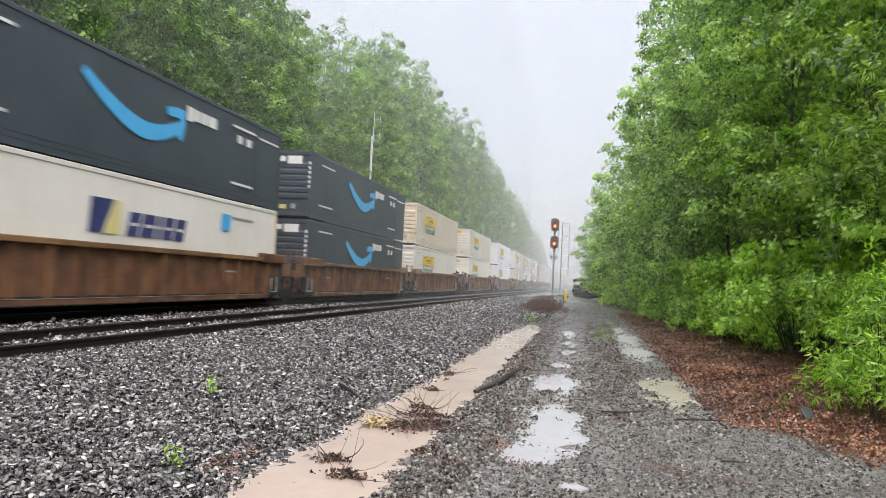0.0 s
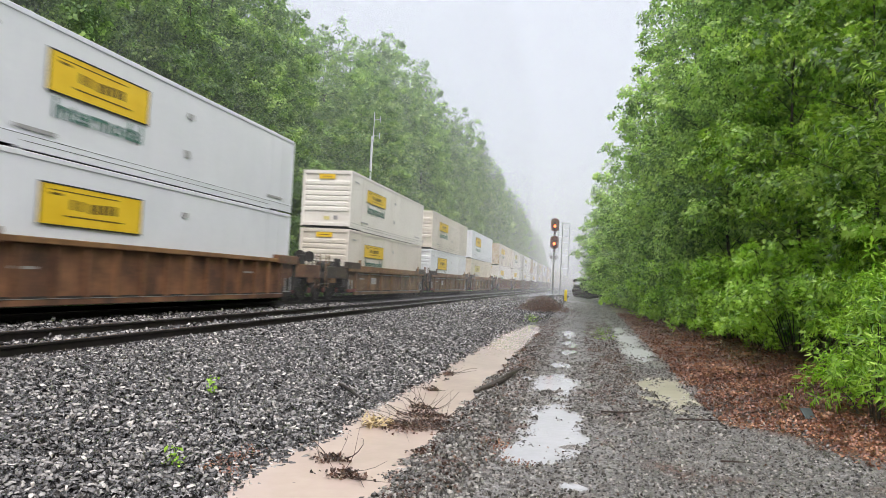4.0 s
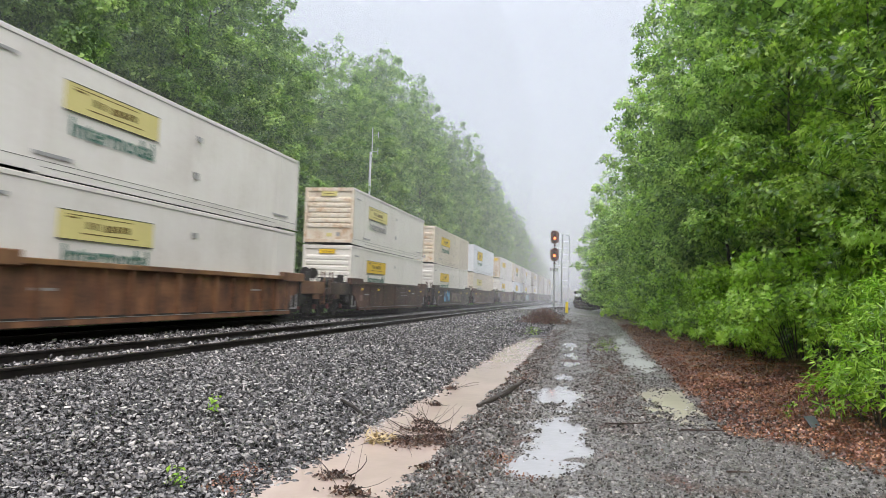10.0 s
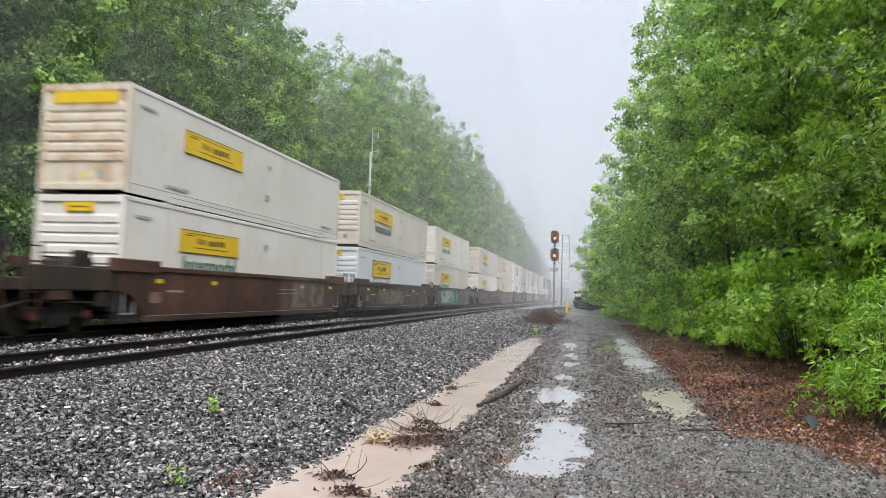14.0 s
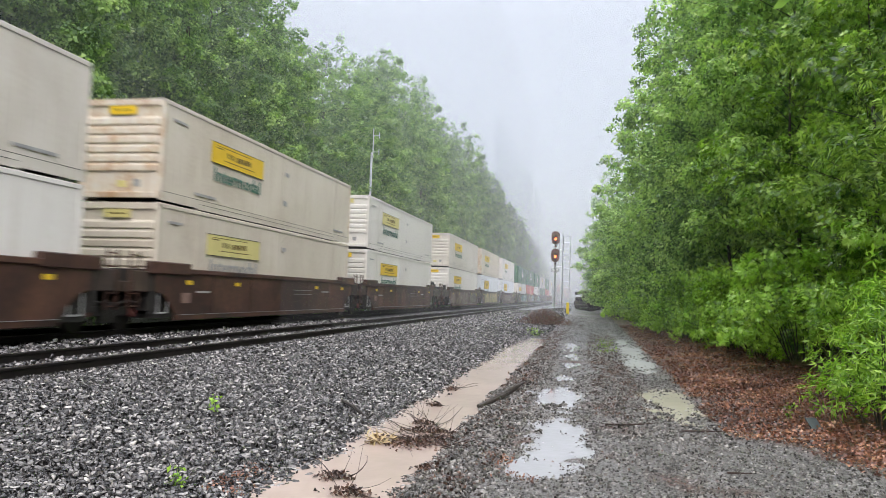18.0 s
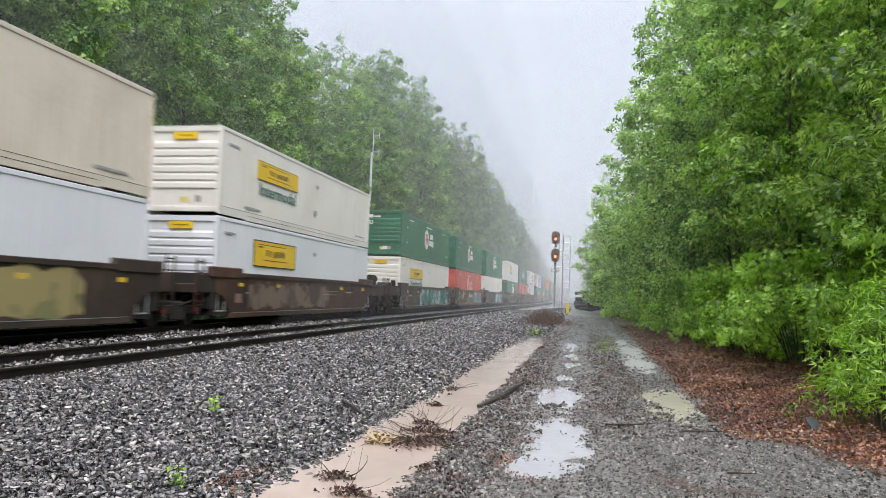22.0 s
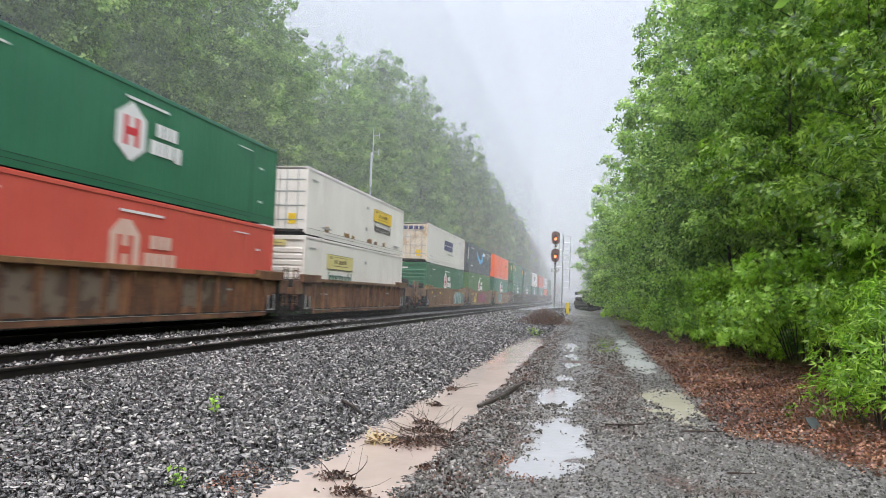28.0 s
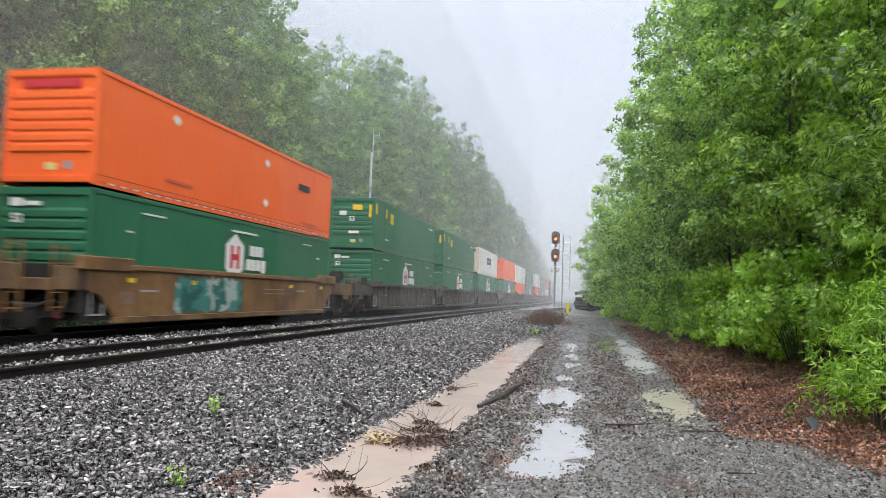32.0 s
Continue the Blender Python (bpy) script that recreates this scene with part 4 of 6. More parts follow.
def right_bank():
    rg = np.random.default_rng(21)
    near = [  # x, y, height, crown base, width, clumps, clump radius, shoots per square, leaf, kind, leaf material
        (5.6, 10.8, 9.5, 2.7, 2.1, 100, 0.50, 130, 0.13, "lance", L_NEAR),
        (6.2, 14.2, 12.0, 1.7, 2.7, 100, 0.66, 62, 0.13, "star", L_NEAR),
        (6.2, 18.4, 14.0, 2.6, 2.9, 100, 0.74, 56, 0.135, "star", L_NEAR),
        (6.1, 23.4, 17.0, 2.7, 3.0, 105, 0.80, 100, 0.125, "oval", L_MID),
        (5.3, 29.0, 20.5, 2.4, 3.0, 36, 0.85, 62, 0.14, "oval", L_MID),
        (5.2, 35.0, 20.5, 2.0, 3.0, 36, 0.90, 54, 0.15, "oval", L_MID)]
    for i, (x, y, h, b, w, c, r, per, lf, kd, lm) in enumerate(near):
        t = tree("tree", h, b, w, c, r, per, lf, kd, lm, 80 + i, 0.07, "leafy green deciduous tree overhanging the gravel road", "tree", stems=5 if y > 26 else 0, fill=5000)
        tagged(t, group="trees beside the road")
        t.matrix_basis = pose(x, y, 0.2)
    far = tree("tree", 19, 0.8, 3.0, 32, 0.95, 40, 0.175, "oval", L_MID, 95, 0.13, "hazy green tree further along the gravel road", stems=5, fill=3000)
    tagged(far, group="trees beside the road")
    # x, y, height and width against the first tree
    rows = [(3.75, 43.5, 0.86, 0.98), (6.2, 50, 1.0, 1.0), (7.2, 58, 0.95, 1.0), (7.6, 66, 0.9, 1.0), (8.5, 78, 0.9, 1.0), (9.4, 88, 0.9, 1.0), (4.6, 54, 0.66, 0.85), (4.3, 63, 0.6, 0.95),
            (2.7, 73, 0.62, 1.0), (2.4, 82, 0.66, 1.0), (5.2, 90, 0.72, 1.1), (2.6, 122, 1.2, 1.15), (6.2, 126, 1.25, 1.15), (10, 128, 1.2, 1.1), (11, 106, 1.1, 1.1)]
    dim = tree("tree", 19, 0.8, 3.0, 26, 1.1, 20, 0.26, "oval", L_MID, 96, 0.13, "pale hazy tree far along the gravel road", stems=5, k=6)
    tagged(dim, group="trees beside the road")
    first = {far: True, dim: True}
    for i, (x, y, s, w) in enumerate(rows):
        m = pose(x, y, 0.2, 0, 0, rg.uniform(0, 360)) @ Matrix.Diagonal((w, w, s, 1))
        src = far if y < 76 else dim
        o = src if first[src] else copy_thing(src, Matrix.Identity(4))
        first[src] = False
        o.matrix_basis = m
    # rows behind close the view between the trunks
    for i in range(24):
        o = copy_thing(dim, Matrix.Identity(4))
        o.matrix_basis = pose((9.8 if i % 2 else 14.0) + (3.0 if i < 5 else 0.0) + rg.uniform(-1, 1), 6 + i * 2.9, 0.4, 0, 0, rg.uniform(0, 360)) @ Matrix.Diagonal((1.3, 1.3, 1.15, 1))
    # unseen trees added behind the camera, for reflections and side views
    for i in range(12):
        o = copy_thing(dim, Matrix.Identity(4))
        o.matrix_basis = pose(7.0 + (i % 3) * 2.2, -7.0 - i * 4.5, 0.3, 0, 0, rg.uniform(0, 360)) @ Matrix.Diagonal((1.1, 1.1, 0.8, 1))
        o = copy_thing(dim, Matrix.Identity(4))
        o.matrix_basis = pose(-21.5 - (i % 2) * 4, 4.0 - i * 5.0, 0.3, 0, 0, rg.uniform(0, 360)) @ Matrix.Diagonal((1.2, 1.2, 1.15, 1))
    lime = shrub("shrub", 0.62, 0.8, 2.0, 46, 0.27, 110, 0.095, "lance", L_LIME, 70, "bright lime-green shrub hanging over the leaf litter", k=9)
    tagged(lime, group="shrubs on the verge")
    lime.matrix_basis = pose(3.75, 10.3, 0.05)
    for x, y, s, a in ((4.25, 12.0, 0.95, 80), (4.6, 10.4, 1.3, 200), (4.5, 24.5, 0.9, 30), (4.7, 20.2, 0.75, 130), (4.0, 28.5, 0.9, 240), (3.8, 33.5, 1.0, 10)):
        copy_thing(lime, Matrix.Identity(4)).matrix_basis = pose(x, y, 0.1, 0, 0, a) @ Matrix.Diagonal((s, s, s, 1))
    under = shrub("shrub", 0.95, 1.5, 2.5, 54, 0.40, 62, 0.135, "star", L_LIGHT, 71, "bright green understorey shrub with drooping star-shaped leaves")
    tagged(under, group="shrubs on the verge")
    under.matrix_basis = pose(5.5, 15.4, 0.75)
    for x, y, z, s, a in ((4.9, 18.4, 0.55, 1.0, 90), (4.75, 21.6, 0.35, 1.0, 10), (4.65, 24.8, 0.3, 1.05, 200), (4.5, 28.0, 0.2, 1.1, 180), (4.3, 32, 0.15, 1.1, 40), (4.0, 37, 0.1, 1.2, 250), (3.9, 43, 0.1, 1.2, 20), (3.8, 50, 0.1, 1.3, 160), (3.6, 58, 0.1, 1.4, 90), (3.2, 66, 0.1, 1.4, 30)):
        copy_thing(under, Matrix.Identity(4)).matrix_basis = pose(x, y, z, 0, 0, a) @ Matrix.Diagonal((s, s, s, 1))
    # brush behind them, the trees' shade put into its darker leaf colour
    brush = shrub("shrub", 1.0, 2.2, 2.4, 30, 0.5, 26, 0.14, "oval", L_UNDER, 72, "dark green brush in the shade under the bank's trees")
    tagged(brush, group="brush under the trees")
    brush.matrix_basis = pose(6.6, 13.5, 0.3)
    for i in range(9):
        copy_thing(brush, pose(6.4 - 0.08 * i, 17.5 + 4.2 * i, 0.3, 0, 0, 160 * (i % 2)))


def mist():
    for i, (y, k) in enumerate(((26, 0.022), (44, 0.033), (66, 0.047), (94, 0.068), (128, 0.105), (172, 0.17), (235, 0.32))):
        bm = bmesh.new()
        bm.faces.new([bm.verts.new(v) for v in ((-260, y, -0.5), (160, y, -0.5), (160, y, 130), (-260, y, 130))])
        tagged(part("rain_mist", bm, mist_mat("rain_mist", k)), "thin pale veil of rain mist across the line", "mist", kind="stuff")
    bm = bmesh.new()
    bm.faces.new([bm.verts.new(v) for v in ((-18.4, 9, -0.5), (-18.4, 330, -0.5), (-18.4, 330, 60), (-18.4, 9, 60))])
    tagged(part("rain_mist", bm, mist_mat("rain_mist", 0.075)), "thin pale veil of rain mist before the wood's edge", "mist", kind="stuff")


def spray_veil():
    """Sheet added for heavier rain's haze, moved in with the train's rear half: thin at its front and its top."""
    m = mist_mat("heavier_rain_haze", 0.115)
    n, l = m.node_tree.nodes, m.node_tree.links
    height = next(k for k in n if k.type == "MAP_RANGE")
    mix = next(k for k in n if k.type == "MIX_SHADER" and k.inputs[0].is_linked)
    front = n.new("ShaderNodeMapRange")
    front.inputs["From Min"].default_value, front.inputs["From Max"].default_value = 0.0, 75.0
    l.new(next(k for k in n if k.type == "SEPXYZ").outputs["Y"], front.inputs["Value"])
    both = n.new("ShaderNodeMath")
    both.operation = "MULTIPLY"
    l.new(height.outputs[0], both.inputs[0])
    l.new(front.outputs[0], both.inputs[1])
    l.new(both.outputs[0], mix.inputs[0])
    bm = bmesh.new()
    bm.faces.new([bm.verts.new(v) for v in ((0, 0, -0.2), (0, 420, -0.2), (0, 420, 32), (0, 0, 32))])
    return tagged(part("spray_veil", bm, m), "added sheet of pale rain haze beside the rear of the train", "spray", kind="stuff")


def litter():
    """Fallen leaves: each a small curled blade, too many to count."""
    rg = np.random.default_rng(31)
    # count, x from and to, y from and to, crowding, size, material
    spots = [(24000, 1.72, 4.4, 6.5, 16.0, 1.2, 0.042, DEADLEAF), (20000, 1.8, 4.8, 14.0, 46.0, 1.4, 0.055, DEADLEAF), (420, -3.15, -2.6, 5.7, 6.7, 1.0, 0.034, DEADLEAF), (420, -0.85, -0.4, 6.6, 7.8, 1.0, 0.03, DEADLEAF),
             (3600, 0.1, 0.95, 10.5, 19.0, 1.0, 0.034, DEADLEAF_DARK), (2600, 0.0, 0.9, 19.0, 34.0, 1.2, 0.045, DEADLEAF_DARK), (2600, -1.5, 2.0, 4.5, 22.0, 1.2, 0.03, DEADLEAF_DARK),
             (5000, -1.75, -0.85, 5.0, 16.0, 1.2, 0.034, DEADLEAF_DARK), (6000, -2.0, -1.0, 14.0, 36.0, 1.2, 0.05, DEADLEAF_DARK)]
    for n, x0, x1, y0, y1, b, size, m in spots:
        x = rg.uniform(x0, x1, n)
        y = y0 + (y1 - y0) * rg.uniform(0, 1, n) ** b
        if x0 > 1.5:
            ok = x > 1.72 + np.clip((9.8 - y) / 2.4, 0, 1) * 1.25 + 0.25 * np.sin(y * 2.3) * np.sin(y * 0.9) + rg.normal(0, 0.08, n)
        else:
            ok = rg.uniform(0, 1, n) < 0.5 + 0.6 * np.sin(x * 9 + y * 1.3) * np.sin(y * 2.7)
        x, y = x[ok], y[ok]
        z = np.array([ground_z(a, c) for a, c in zip(x, y)])
        dry = z > -0.12
        x, y, z = x[dry], y[dry], z[dry]
        n = len(x)
        pts = np.stack([x, y, z + np.where(x < -2.4, 0.045, 0.012) + 0.018 * rg.uniform(0, 1, n)], -1)
        nr = rg.normal(0, 0.5, (n, 3)) + np.array([0, 0, 0.6])
        ob = link("leaf_litter", leaf_cloud("leaf_litter", pts, nr, size, rg, "oval", 0.0), m)
        tagged(ob, "wet brown fallen leaves lying on the ground" if m is DEADLEAF else "dark soaked leaf scraps lying on the gravel", "leaf litter", kind="stuff")


def twig(bm, rg, a, length, lift, r=0.007):
    d = Vector((rg.uniform(-1, 1), rg.uniform(-1, 1), lift)).normalized()
    p = Vector(a)
    pts = [p]
    for i in range(4):
        d = (d + Vector(rg.uniform(-0.35, 0.35, 3))).normalized()
        d.z = max(d.z, -0.05)
        p = p + d * length / 4
        pts.append(p)
    return path_tube(bm, pts, [r, r * 0.8, r * 0.6, r * 0.45, r * 0.25], 5)


def drift(x, y, w, d, twigs, seed, label, length=0.5, z=-0.10, tall=0.5):
    """Flood wrack: a mat of soaked leaves with twigs sticking out."""
    rg = np.random.default_rng(seed)
    root = tagged(new("twig_drift"), label, "debris", "flood debris in the ditch")
    root.location = (x, y, z)
    n = int(3600 * w * d) + 90
    u = rg.normal(0, 0.42, (n, 2))
    pts = np.stack([u[:, 0] * w, u[:, 1] * d + 0.25 * d * np.sin(u[:, 0] * 4), 0.012 + 0.07 * np.exp(-np.sum(u * u, 1) * 3) * rg.uniform(0, 1, n)], -1)
    tagged(link("soaked_leaves", leaf_cloud("soaked_leaves", pts, rg.normal(0, 0.6, (n, 3)) + np.array([0, 0, 0.5]), 0.04, rg, "oval", 0.0), DEADLEAF_DARK, root), kind="stuff")
    for i in range(twigs):
        bm = bmesh.new()
        a = (rg.uniform(-0.8, 0.8) * w, rg.uniform(-0.7, 0.7) * d, 0.01)
        twig(bm, rg, a, length * rg.uniform(0.5, 1.2), tall if i % 2 else 0.08, 0.0035 + 0.0035 * (i % 4 == 0))
        part("twig", bm, TWIG, root)
    return root



def flood_debris():
    big = drift(-1.84, 8.5, 0.58, 0.40, 40, 1, "raft of dark twigs and soaked leaves in the muddy water", 0.7, tall=0.3)
    drift(-1.95, 9.15, 0.42, 0.16, 14, 21, "strip of dark twigs and leaves behind the raft", 0.6, tall=0.4)
    rg = np.random.default_rng(5)
    n = 80
    pts = np.stack([rg.normal(-0.5, 0.09, n), rg.normal(-0.2, 0.10, n), rg.uniform(0.03, 0.09, n)], -1)
    link("straw", leaf_cloud("straw", pts, rg.normal(0, 0.5, (n, 3)) + np.array([0, 0, 0.8]), 0.10, rg, "blade", 0.0), STRAW, big, "pale yellow straw")
    drift(-2.12, 9.7, 0.2, 0.05, 12, 2, "thin drift of twigs across the muddy water", 0.6, tall=0.9)
    drift(-2.28, 6.62, 0.2, 0.13, 6, 3, "small drift of red-brown leaves and twigs in water", 0.4)
    drift(-1.98, 6.12, 0.22, 0.10, 6, 4, "small drift of twigs and leaves in muddy water", 0.4)
    drift(-2.3, 11.3, 0.12, 0.05, 5, 6, "narrow dark leaf drift on the muddy water", 0.3)
    drift(-2.42, 13.3, 0.12, 0.12, 9, 7, "upright dead twigs standing in the muddy water", 0.5, tall=1.2)
    drift(-1.52, 11.9, 0.16, 0.10, 3, 8, "dark leaf drift along the ditch bank", 0.3)
    drift(-1.50, 14.2, 0.14, 0.2, 3, 9, "dark leaf drift along the ditch bank", 0.3)
    drift(-1.5, 7.2, 0.16, 0.1, 3, 10, "clump of dark wet leaves at the water's edge", 0.25)
    drift(-1.52, 19.0, 0.12, 0.4, 4, 12, "dark leaf drift along the ditch bank", 0.4)
    drift(-1.55, 25.0, 0.14, 0.8, 4, 13, "dark leaf drift along the ditch bank", 0.5)
    bm = bmesh.new()
    path_tube(bm, [(-1.62, 11.25, -0.06), (-1.38, 11.9, 0.02), (-1.25, 12.6, 0.06), (-1.12, 13.4, 0.10)], [0.03, 0.05, 0.044, 0.028], 9)
    for i, v in enumerate(bm.verts):
        v.co += Vector((math.sin(i * 5.1), math.sin(i * 3.7), math.sin(i * 7.3))) * 0.009
    tagged(part("branch", bm, BARK), "thick wet dead branch lying on the ditch bank", "branch")
    bm = bmesh.new()
    a, b = Vector((-3.6, 10.62, ground_z(-3.6, 10.62) + 0.05)), Vector((-2.88, 9.6, ground_z(-2.88, 9.6) + 0.04))
    path_tube(bm, [a, a.lerp(b, 0.5) + Vector((0, 0, 0.02)), b], [0.022, 0.028, 0.018], 6)
    tagged(part("branch", bm, TIE, smooth=False), "weathered broken stick lying on the ballast", "branch")
    for pts in (((0.25, 9.85), (0.62, 10.05), (0.95, 10.3)), ((1.2, 9.9), (1.55, 9.95), (1.75, 9.9)), ((1.35, 7.6), (1.6, 7.7))):
        bm = bmesh.new()
        path_tube(bm, [(x, y, ground_z(x, y) + 0.02) for x, y in pts], [0.012] * (len(pts) - 1) + [0.005], 5)
        tagged(part("stick", bm, TWIG), "short dark stick lying on the gravel road", "stick")
    bm = boxes([(-0.075, 0.075, -0.12, 0.12, -0.008, 0.01)], 0.005)
    ob = tagged(part("slate", bm, SLATE), "dark grey broken slab leaning on the leaf litter", "slab")
    ob.matrix_basis = pose(2.82, 10.05, ground_z(2.82, 10.05) + 0.06, 38, 0, 20)


def weeds():
    rg = np.random.default_rng(41)
    for x, y, h, n, m, lab in ((-4.72, 8.78, 0.22, 26, L_WEED, "small yellow-green weed growing in the ballast"), (-3.42, 5.8, 0.18, 24, L_WEED, "small yellow-green weed growing in the ballast"),
                               (0.58, 26.5, 0.25, 90, L_NEAR, "tuft of green weeds on the road's crown"), (0.52, 23.2, 0.22, 70, L_NEAR, "tuft of green weeds on the road's crown"), (-2.35, 33.0, 0.35, 160, L_NEAR, "green weeds at the end of the ditch"),
                               (2.75, 10.9, 0.22, 20, L_NEAR, "young green sapling in the leaf litter")):
        root = tagged(new("weed"), lab, "weed", "weeds")
        root.location = (x, y, ground_z(x, y))
        spread = 0.04 if n < 50 else 0.2
        pts = np.stack([rg.normal(0, spread, n), rg.normal(0, spread, n), rg.uniform(0.02, h, n)], -1)
        link("leaves", leaf_cloud("leaves", pts, rg.normal(0, 0.5, (n, 3)) + np.array([0, -0.3, 0.6]), 0.055, rg, "oval", 0.1), m, root)
        bm = bmesh.new()
        for i in range(3 if n < 50 else 8):
            twig(bm, rg, (rg.normal(0, spread * 0.4), rg.normal(0, spread * 0.4), -0.02), h, 2.5, 0.004)
        part("stem", bm, L_WEED, root)
    # dry stems before the signal
    root = tagged(new("dry_bush"), "thicket of dry red-brown weed stems by the ditch", "dry weeds")
    root.location = (-2.5, 43.5, 0.05)
    n = 2600
    u = rg.normal(0, 0.5, (n, 2))
    pts = np.stack([u[:, 0] * 1.3, u[:, 1] * 1.6, rg.uniform(0, 0.95, n) * np.exp(-np.sum(u * u, 1))], -1)
    link("dry_leaves", leaf_cloud("dry_leaves", pts, rg.normal(0, 1, (n, 3)), 0.12, rg, "blade", -0.2), L_REED, root)
    bm = bmesh.new()
    for i in range(70):
        twig(bm, rg, (rg.normal(0, 0.65), rg.normal(0, 0.8), -0.05), rg.uniform(0.5, 1.0), 1.6, 0.008)
    tagged(part("stem_thicket", bm, TWIG, root), kind="stuff")


def signal():
    root = tagged(new("railway_signal"), "two-headed railway signal on a mast, both lamps lit", "railway signal")
    z0 = ground_z(-3.62, 80) - 0.02
    root.location = (-3.62, 80, 0)
    part("foundation", boxes([(-0.6, 0.5, -0.4, 0.4, z0 - 0.3, z0 + 0.14)], 0.03), GALV, root)
    bm = bmesh.new()
    tube(bm, (0, 0, z0), (0, 0, 7.6), 0.10, 0.085, 12)
    tube(bm, (0, 0, z0 + 0.1), (0, 0, z0 + 0.16), 0.22, 0.22, 12)
    part("mast", bm, GALV, root, smooth=False)
    for zc in (8.13, 6.23):
        bm = bmesh.new()
        pts = []
        for k in range(20):
            a = 2 * math.pi * k / 20
            pts.append((0.46 * math.cos(a), 0.44 * math.sin(a) + (0.30 if math.sin(a) > 0 else -0.30)))
        va = [bm.verts.new((x, -0.28, zc + z * 0.98)) for x, z in pts]
        vb = [bm.verts.new((x, -0.24, zc + z * 0.98)) for x, z in pts]
        bm.faces.new(va)
        bm.faces.new(vb[::-1])
        for k in range(20):
            bm.faces.new((va[k], vb[k], vb[(k + 1) % 20], va[(k + 1) % 20]))
        bmesh.ops.recalc_face_normals(bm, faces=bm.faces[:])
        bp = part("backplate", bm, SIGBODY, root)
        part("housing", boxes([(-0.22, 0.22, -0.24, 0.05, zc - 0.55, zc + 0.55)], 0.04), SIGBODY, bp)
        for dz in (0.36, 0.0, -0.36):
            bm = bmesh.new()
            for k in range(9):
                a0, a1 = math.pi * (k / 10 + 0.05), math.pi * ((k + 1) / 10 + 0.05)
                q = [(0.14 * math.cos(a), zc + dz - 0.12 + 0.14 * math.sin(a)) for a in (a0, a1)]
                bm.faces.new([bm.verts.new(v) for v in ((q[0][0], -0.28, q[0][1]), (q[1][0], -0.28, q[1][1]), (q[1][0], -0.58, q[1][1] - 0.03), (q[0][0], -0.58, q[0][1] - 0.03))])
            part("hood", bm, SIGBODY, bp)
            bm = bmesh.new()
            tube(bm, (0, -0.29, zc + dz - 0.12), (0, -0.33, zc + dz - 0.12), 0.15 if dz == 0 else 0.1, 0.14 if dz == 0 else 0.09, 16)
            part("lens", bm, LAMP if dz == 0 else BLACK, bp, "lit orange-white lamp" if dz == 0 else "")
        part("bracket", boxes([(-0.06, 0.06, -0.1, 0.1, zc - 0.95, zc - 0.75), (-0.14, 0.14, -0.14, 0.14, zc - 0.98, zc - 0.90)], 0.01), SIGBODY, root)
    pl = part("number_plate", boxes([(-0.42, 0.38, -0.16, -0.13, 4.42, 4.8)], 0.01), BLACK, root)
    for i in range(5):
        part("bar", boxes([(-0.36 + i * 0.15, -0.27 + i * 0.15, -0.168, -0.158, 4.48, 4.74)]), WHITE, pl)
    for x, b in ((0.80, z0), (1.58, 2.7)):
        bm = bmesh.new()
        tube(bm, (x, 0.0, b), (x, 0.0, 8.4), 0.05 if b == z0 else 0.032, 0.05 if b == z0 else 0.032, 8)
        part("ladder_stile", bm, GALV, root)
    for z in np.arange(2.76, 8.5, 0.70):
        bm = bmesh.new()
        tube(bm, (0.80, 0, z), (1.58, 0, z), 0.034, 0.034, 6)
        part("rung", bm, GALV, root)
    for z in (6.9, 5.04):
        bm = bmesh.new()
        tube(bm, (0.05, 0, z), (0.8, 0, z), 0.03, 0.03, 6)
        part("strut", bm, GALV, root)
    bm = bmesh.new()
    tube(bm, (0.42, 0, 5.04), (0.42, 0, 8.0), 0.022, 0.022, 6)
    part("hand_rail", bm, GALV, root)


